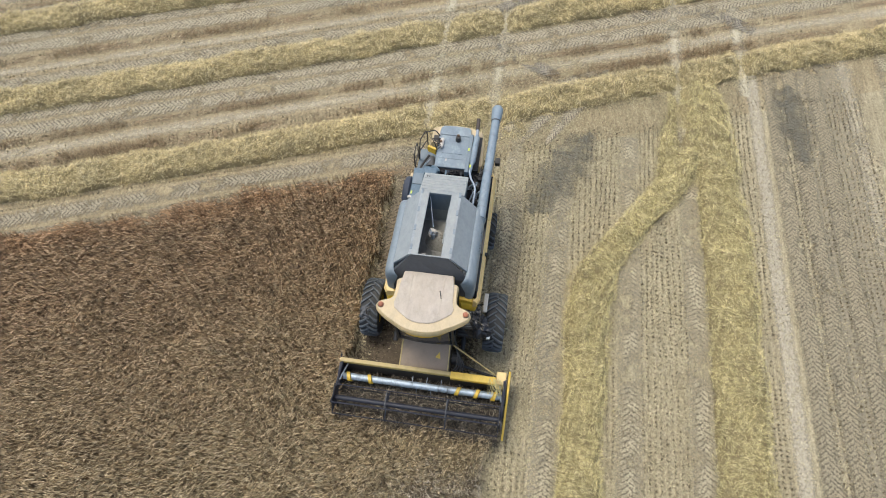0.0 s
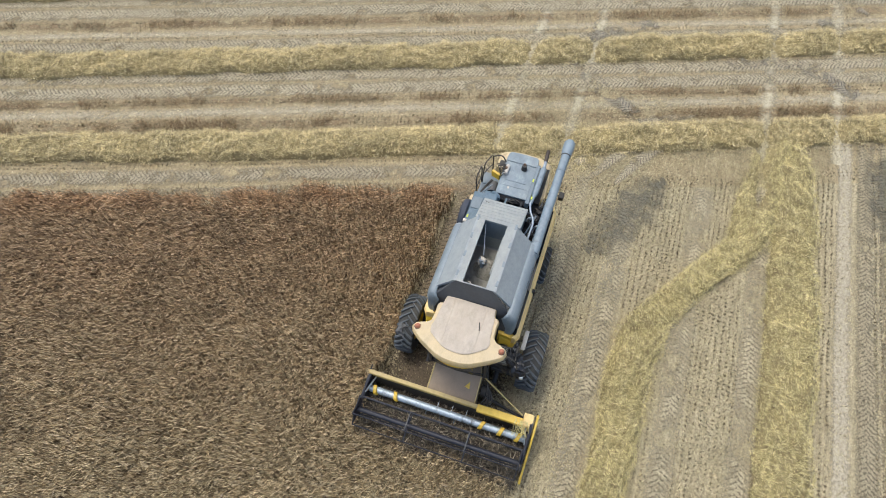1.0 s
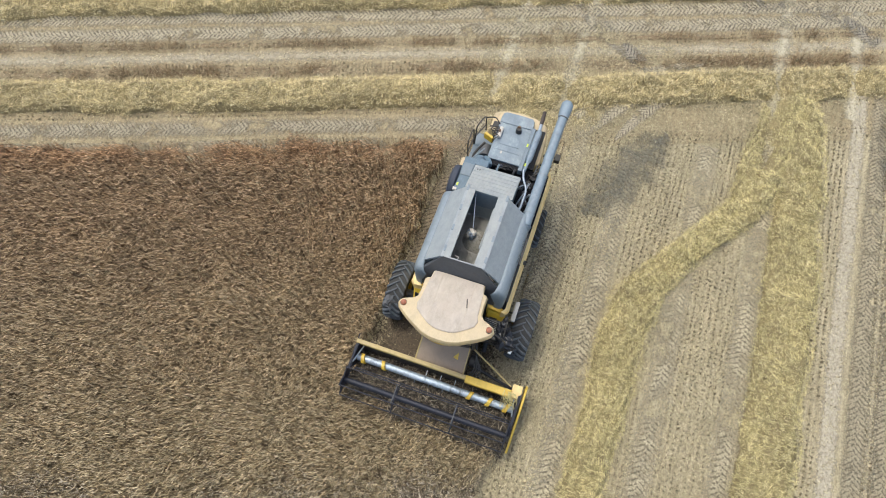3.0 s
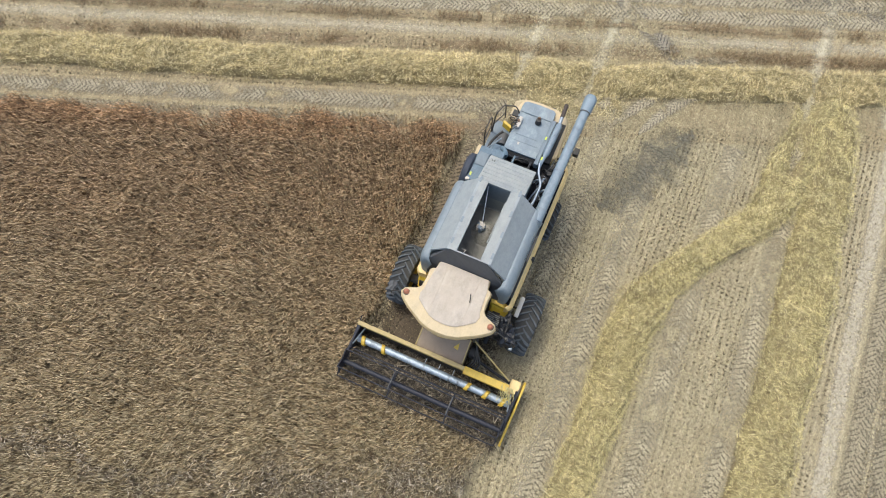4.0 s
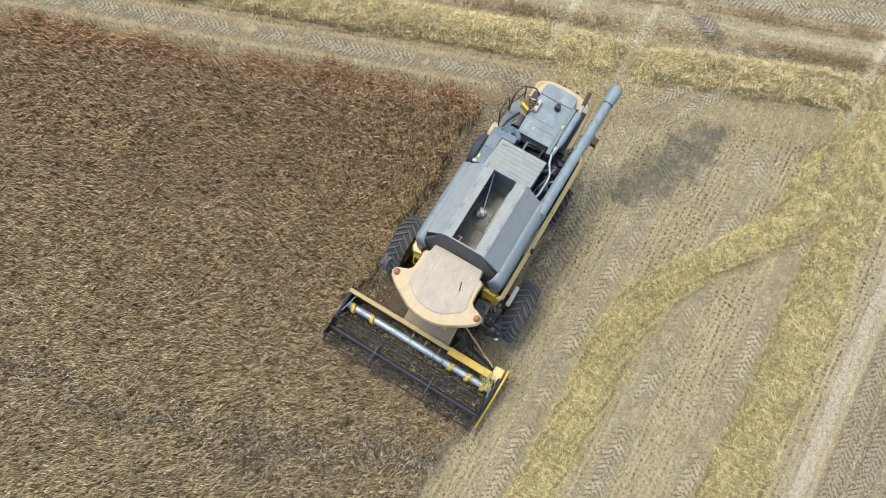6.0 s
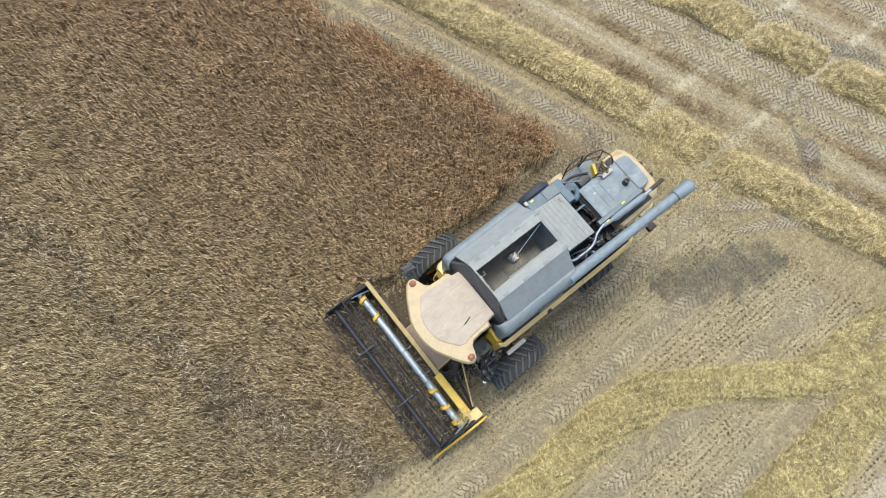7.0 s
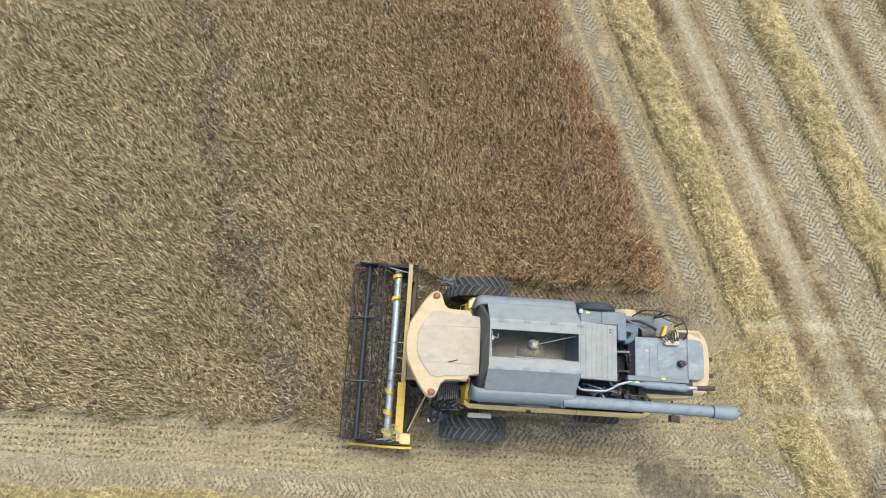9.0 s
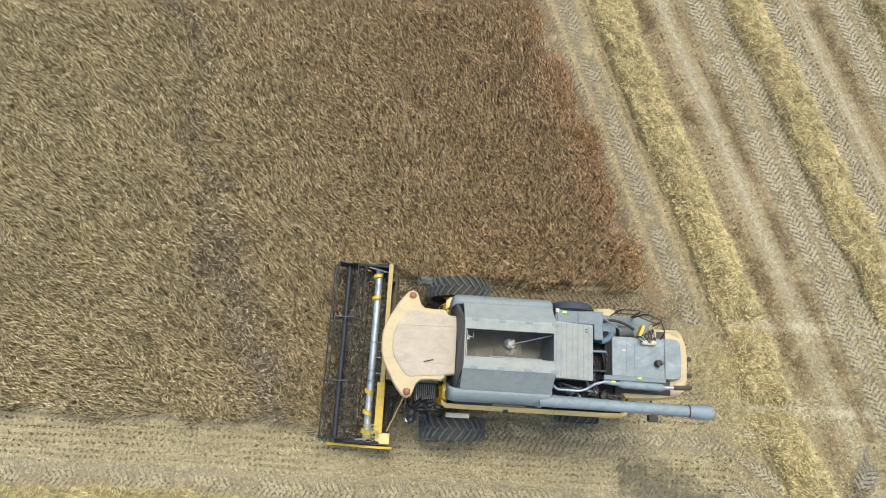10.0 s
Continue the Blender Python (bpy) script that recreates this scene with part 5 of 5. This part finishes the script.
    rad = part("radiator_box", boxed(3.36, 4.5, 0.64, 0.99, 2.9, 3.86, bevel=0.02), BAY_BLUE, combine, "blue-grey stepped radiator housing")
    part("box_lid", boxed(3.4, 3.86, 0.68, 0.96, 3.86, 3.9, bevel=0.015), BAY_BLUE, rad)
    part("box_lid", boxed(3.9, 4.3, 0.68, 0.96, 3.86, 3.88, bevel=0.015), STEEL_BLUE, rad)
    part("white_plate", boxed(3.36, 3.44, 0.9, 1.0, 3.86, 3.93, bevel=0.008), WHITE, rad, "small white plate")
    part("duct", boxed(4.24, 4.46, 0.3, 0.66, 3.5, 4.0, bevel=0.03), BAY_BLUE, combine, "grey upright duct")
    part("duct_pipe", tube(curve_points([(4.45, 0.3, 3.8), (4.6, 0.35, 3.75), (4.78, 0.5, 3.6)]), 0.07, 10), BAY_BLUE, combine, smooth=50)
    plat = part("service_platform", boxed(4.5, 5.9, 0.46, 1.06, 2.98, 3.04, bevel=0.01), STEEL_BLUE, combine, "dusty service platform with thin rails")
    for k in range(3):
        part("platform_slat", boxed(4.85 + k * 0.3, 4.87 + k * 0.3, 0.5, 1.04, 3.04, 3.05, bevel=0.0), BAY_BLUE, plat)
    for k, pts in enumerate(([(4.95, 1.06, 3.0), (4.95, 1.08, 3.75), (5.1, 1.08, 3.86), (5.4, 1.06, 3.86), (5.45, 1.05, 3.1)], [(5.5, 1.04, 3.0), (5.52, 1.0, 3.8), (5.7, 0.94, 3.9), (5.9, 0.86, 3.86), (5.95, 0.84, 3.2)],
                             [(4.95, 1.07, 3.4), (5.45, 1.05, 3.42)], [(5.5, 1.03, 3.4), (5.95, 0.85, 3.45)], [(5.9, 0.86, 3.85), (5.95, 0.6, 3.9), (5.92, 0.45, 3.72)])):
        part("platform_rail", tube(curve_points(pts), 0.018, 8), BLACK, plat)
    part("platform_box", boxed(4.55, 4.95, 0.52, 0.8, 3.05, 3.42, bevel=0.03), BAY_BLUE, combine, "blue-grey box on the service platform")
    part("air_cleaner", tube([(5.05, 0.62, 3.22), (5.4, 0.66, 3.22)], 0.15, 16), DARK_GREY, combine, "dark round air cleaner", smooth=40)
    part("platform_pipe", tube(curve_points([(4.6, 0.85, 3.1), (4.9, 0.9, 3.3), (5.2, 0.85, 3.25), (5.4, 0.7, 3.4)]), 0.035, 8), BLACK, combine)
    part("frame_bar", tube([(4.5, 0.98, 3.5), (5.0, 0.6, 3.7)], 0.02, 8), STEEL_BLUE, combine)
    part("yellow_cover", boxed(5.47, 5.55, 0.48, 0.78, 3.4, 3.64, bevel=0.02, turn=pose(0, 0, 0, 0, 0, -22).to_3x3().to_4x4()), YELLOW, combine, "small tilted yellow cover")
    part("header_tank", boxed(5.44, 5.8, 0.29, 0.41, 3.69, 3.81, bevel=0.045), WHITE, combine, "whitish plastic fluid bottle")
    part("bottle_cap", tube([(5.62, 0.37, 3.8), (5.62, 0.37, 3.86)], 0.035, 10), RUST, combine)
    for k in range(6):
        a = k * 0.18
        part("loose_cable", tube(curve_points([(5.3 + a * 0.5, 0.5, 3.62), (5.35 + a * 0.4, 0.42 + 0.05 * k, 3.8), (5.5 + a * 0.3, 0.35, 3.78), (5.6 + a * 0.25, 0.5, 3.66)]), 0.012, 6), BLACK, combine)
    bm = bmesh.new()
    rows = []
    for k in range(9):
        a = math.pi * (0.1 + 0.8 * k / 8)
        rows.append([(4.86 - 0.28 * math.cos(a), y, 2.68 + 0.26 * math.sin(a)) for y in (1.06, 1.24)] + [(4.86 - 0.25 * math.cos(a), y, 2.66 + 0.24 * math.sin(a)) for y in (1.24, 1.06)])
    add_loft(bm, rows)
    part("fender", bm, CREAM, combine, "curved cream-yellow mudguard piece", smooth=40)


def build_spout():
    """Unloading auger folded back along the machine."""
    p0, p1 = Vector((3.05, -1.12, 3.74)), Vector((6.36, -1.19, 4.12))
    spout = part("unloading_spout", tube([p0, p0.lerp(p1, 0.25), p0.lerp(p1, 0.6), p1], [0.145, 0.135, 0.126, 0.126], 20), SPOUT, combine, "long blue-grey unloading auger tube, folded back", smooth=40)
    d = (p1 - p0).normalized()
    part("spout_boot", tube([p1 - d * 0.02, p1 + d * 0.06, p1 + d * 0.3, p1 + d * 0.46, p1 + d * 0.53], [0.13, 0.15, 0.168, 0.165, 0.12], 20), SPOUT, spout, "rounded rubber end boot", smooth=50)
    for t, r in ((1.0, 0.134), (0.83, 0.13), (0.45, 0.134), (0.1, 0.146)):
        c = p0.lerp(p1, t)
        part("clamp_ring", tube([c - d * 0.015, c + d * 0.015], r + 0.006, 20), BLACK if t == 1.0 else TANK_GREY, spout)
    part("spout_elbow", tube(curve_points([(3.1, -1.13, 3.74), (2.95, -1.08, 3.6), (2.9, -1.0, 3.2), (2.9, -1.0, 2.9)]), 0.17, 16), STEEL_BLUE, spout, smooth=50)
    part("spout_bracket", boxed(5.15, 5.27, -1.28, -1.02, 3.42, 3.86, bevel=0.02), BLACK, spout)
    part("spout_saddle", tube([(5.2, -0.9, 3.3), (5.2, -1.15, 3.5)], 0.03, 8), BLACK, spout)


def build_header():
    X = -0.62
    head = part("header", boxed(X - 0.05, X, -2.4, 2.4, 0.22, 1.1, bevel=0.01), BACK_SHEET, combine, "dust-caked cutting header")
    part("rear_tube", tube([(X + 0.1, -2.3, 0.42), (X + 0.1, 2.3, 0.42)], 0.09, 12), BACK_SHEET, head, "dark tube along the header's back", smooth=40)
    for y in (-1.9, -1.1, 1.1, 2.0):
        part("rear_brace", boxed(X, X + 0.1, y - 0.04, y + 0.04, 0.4, 1.08, bevel=0.01), BACK_SHEET, head)
    # top beam: caked in the middle, yellow at its ends
    part("top_beam", boxed(X - 0.09, X + 0.03, -0.8, 2.42, 1.08, 1.22, bevel=0.02), BEAM, head, "dust-caked beige top beam")
    part("top_beam", boxed(X - 0.16, X + 0.05, -2.1, -0.8, 1.08, 1.22, bevel=0.02), YELLOW, head, "yellow top beam")
    part("end_box", boxed(-0.74, -0.36, -2.38, -2.1, 0.72, 1.14, bevel=0.03), RAIL, head, "bleached yellow drive cover box")
    part("table", boxed(-1.62, X - 0.04, -2.36, 2.36, 0.16, 0.22, bevel=0.01), ENGINE, head)
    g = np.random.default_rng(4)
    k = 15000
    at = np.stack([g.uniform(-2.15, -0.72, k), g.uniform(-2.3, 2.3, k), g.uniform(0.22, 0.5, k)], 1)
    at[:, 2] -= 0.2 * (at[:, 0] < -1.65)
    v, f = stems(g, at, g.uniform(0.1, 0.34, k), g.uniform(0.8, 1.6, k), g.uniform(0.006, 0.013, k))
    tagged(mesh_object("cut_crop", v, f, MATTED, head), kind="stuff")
    bm = bmesh.new()
    rows = []
    for k in range(9):
        a = math.pi * (0.5 + 0.55 * k / 8)
        rows.append([(-0.95 - 0.3 * math.cos(a) * -1, y, 0.52 - 0.31 * math.sin(a)) for y in (-2.35, 2.35)] + [(-0.95 - 0.32 * math.cos(a) * -1, y, 0.5 - 0.32 * math.sin(a)) for y in (2.35, -2.35)])
    add_loft(bm, rows)
    part("trough", bm, ENGINE, head)
    # auger
    ax, az = -0.98, 0.78
    part("auger_tube", tube([(ax, -2.3, az), (ax, 2.3, az)], 0.1, 20), AUGER, head, "bright steel feed auger tube", smooth=40)
    for s, places in ((1, (2.12, 1.5)), (-1, (2.1, 1.6, 1.05))):
        for k, place in enumerate(places):
            bm = bmesh.new()
            rows = []
            r1 = 0.19 - 0.012 * k
            for i in range(15):
                t = i / 14
                a = math.radians(35 + 170 * t)
                y = s * (place + 0.05 - 0.1 * t)
                rr = 0.095 + (r1 - 0.095) * math.sin(math.pi * (0.12 + 0.8 * t))
                rows.append([(ax + r * math.cos(a), y + dy, az + r * math.sin(a)) for r, dy in ((0.095, -0.06), (rr, -0.045), (rr, 0.045), (0.095, 0.06))])
            add_loft(bm, rows)
            part("auger_flight", bm, YELLOW, head, "yellow auger flight, worn")
    for k in range(9):
        a = k * 2.1
        y = -0.55 + k * 0.14
        part("feed_finger", tube([(ax + 0.1 * math.cos(a), y, az + 0.1 * math.sin(a)), (ax + 0.27 * math.cos(a), y, az + 0.27 * math.sin(a))], 0.01, 6), STEEL, head)
    # side sheets and dividers
    side = [(-0.6, 0.2), (-0.6, 1.16), (-0.95, 1.1), (-1.45, 0.7), (-1.75, 0.35), (-1.75, 0.2)]
    for s, mat in ((1, REEL_BLUE), (-1, DARK_GREY)):
        bm = bmesh.new()
        add_loft(bm, [[(x, s * 2.36, z) for x, z in side], [(x, s * 2.4, z) for x, z in side]])
        part("side_sheet", bm, mat, head)
    bm = bmesh.new()
    blade = [(-0.3, 0.3), (-0.3, 1.08), (-0.42, 1.16), (-0.95, 1.02), (-1.55, 0.6), (-2.05, 0.22), (-1.9, 0.15)]
    add_loft(bm, [[(x, -2.44, z) for x, z in blade], [(x, -2.5, z - 0.01) for x, z in blade]])
    part("crop_divider", bm, YELLOW, head, "yellow crop divider plate")
    bm = bmesh.new()
    add_loft(bm, [[(x, 2.41, z) for x, z in blade[2:]], [(x, 2.44, z) for x, z in blade[2:]]])
    part("crop_divider", bm, REEL_BLUE, head, "dark crop divider plate")
    # cutter bar
    part("knife_bar", boxed(-1.7, -1.62, -2.36, 2.36, 0.14, 0.18, bevel=0.005), ENGINE, head)
    for k in range(31):
        y = -2.32 + k * 0.1547
        part("knife_guard", tube([(-1.66, y, 0.16), (-1.83, y, 0.15)], [0.02, 0.006], 6), ENGINE, head)
    # reel: five bats on spiders round a thick shaft
    cx, cz, R = -1.78, 1.22, 0.44
    part("reel_shaft", tube([(cx, -2.28, cz), (cx, 2.3, cz)], 0.07, 14), REEL_BLUE, head, "thick dark blue reel shaft", smooth=40)
    spokes = [math.radians(54 + 72 * k) for k in range(5)]
    for y in (-2.29, 2.31):
        bm = bmesh.new()
        star = []
        for a in spokes:
            star += [(cx + R * math.cos(a), cz + R * math.sin(a)), (cx + 0.27 * math.cos(a + math.pi / 5), cz + 0.27 * math.sin(a + math.pi / 5))]
        add_loft(bm, [[(x, y - 0.012, z) for x, z in star], [(x, y + 0.012, z) for x, z in star]])
        part("reel_end_plate", bm, REEL_BLUE, head, "dark five-pointed reel end plate")
    for a in spokes:
        bx, bz = cx + R * math.cos(a), cz + R * math.sin(a)
        bat = part("reel_bat", tube([(bx, -2.3, bz), (bx, 2.32, bz)], 0.016, 6), REEL_BLUE, head, "thin reel bat with spring tines")
        bm = bmesh.new()
        for i in range(30):
            y = -2.26 + i * 0.156
            add_tube(bm, [(bx, y, bz), (bx + 0.025, y, bz - 0.1), (bx + 0.045, y, bz - 0.2)], [0.0055, 0.0055, 0.003], 4)
        tagged(part("tines", bm, DARK_GREY, bat, "row of thin spring tines"), kind="stuff")
        for y in (-0.84, 0.83):
            part("reel_arm", tube([(cx, y, cz), (bx, y, bz)], 0.02, 6), REEL_BLUE, head)
    for y in (-0.84, 0.83):
        part("reel_tie", tube([(cx + R * math.cos(spokes[0]), y, cz + R * math.sin(spokes[0])), (cx + R * math.cos(spokes[1]), y, cz + R * math.sin(spokes[1]))], 0.018, 6), DARK_GREY, head, "grey strut between two bats")
    for s in (-1, 1):
        part("reel_support", tube([(X - 0.02, s * 2.345, 1.14), (-1.1, s * 2.345, 1.2), (cx, s * 2.345, cz)], 0.035, 8), REEL_BLUE, head)
        part("lift_ram", tube([(X - 0.05, s * 2.22, 0.95), (-1.25, s * 2.3, 1.18)], 0.022, 8), STEEL, head)
    rng = random.Random(8)
    for k in range(14):
        y = -2.25 + rng.random() * 0.35
        part("caught_straw", tube(curve_points([(X - 0.02, y, 1.24), (X - 0.2, y + rng.uniform(-0.15, 0.15), 1.27), (X - 0.45, y + rng.uniform(-0.25, 0.1), 1.12)], 3), 0.007, 4), STRAW, head)
    # feeder house
    bm = bmesh.new()
    add_loft(bm, [[(-0.58, -0.72, 0.35), (-0.58, 0.72, 0.35), (-0.58, 0.72, 1.12), (-0.58, -0.72, 1.12)], [(0.15, -0.7, 0.75), (0.15, 0.7, 0.75), (0.15, 0.7, 1.5), (0.15, -0.7, 1.5)], [(1.0, -0.68, 1.2), (1.0, 0.68, 1.2), (1.0, 0.68, 1.95), (1.0, -0.68, 1.95)]])
    feeder = part("feeder_house", bm, DIRTY, combine, "dust-caked dark feeder house")
    for s in (-1, 1):
        part("feeder_edge", tube([(-0.56, s * 0.7, 1.14), (0.15, s * 0.68, 1.52), (0.9, s * 0.66, 1.93)], 0.02, 6), BEAM, feeder)
    bm = bmesh.new()
    tri = [(-0.25, -0.3), (-0.1, -0.42), (-0.28, -0.45)]
    zz = lambda x: 1.12 + (x + 0.58) * 0.52
    add_loft(bm, [[(x, y, zz(x) + 0.004) for x, y in tri], [(x, y, zz(x) + 0.012) for x, y in tri]])
    part("warning_mark", bm, YELLOW, feeder)
    # unseen blocks and struts, added to keep skylight off the ground here
    for y in (-1.02, 1.02):
        part("drive_shade_block", boxed(0.75, 1.5, y - 0.1, y + 0.1, 0.6, 1.5, bevel=0.05), ENGINE, combine, "added dark block that deepens the shade behind the header")
        part("shade_strut", tube([(0.35, y, 0.7), (1.1, y, 1.1)], 0.07, 10), ENGINE, combine)
    part("drive_shaft", tube([(-0.2, -0.85, 0.95), (-0.35, -1.6, 0.85), (-0.45, -2.1, 0.85)], 0.04, 10), ENGINE, combine)
    part("drive_pulley", tube([(-0.1, -0.76, 1.0), (-0.1, -0.9, 1.0)], 0.17, 18), BLACK, combine)
    part("hydraulic_ram", tube([(-0.3, 0.55, 0.55), (0.9, 0.55, 0.95)], 0.05, 10), STEEL, combine)
    for k in range(4):
        part("feeder_hose", tube(curve_points([(-0.55, -0.85 - 0.08 * k, 1.1), (-0.35, -0.95 - 0.06 * k, 1.3), (0.0, -0.9, 1.35), (0.3, -0.8, 1.6)]), 0.02, 7), BLACK, combine)
    part("coupling_rod", tube([(-0.45, -2.05, 1.1), (0.12, -0.75, 1.5)], 0.024, 7), BEAM, combine)


build_body()
build_tank()
build_cab()
build_engine_bay()
build_spout()
build_header()
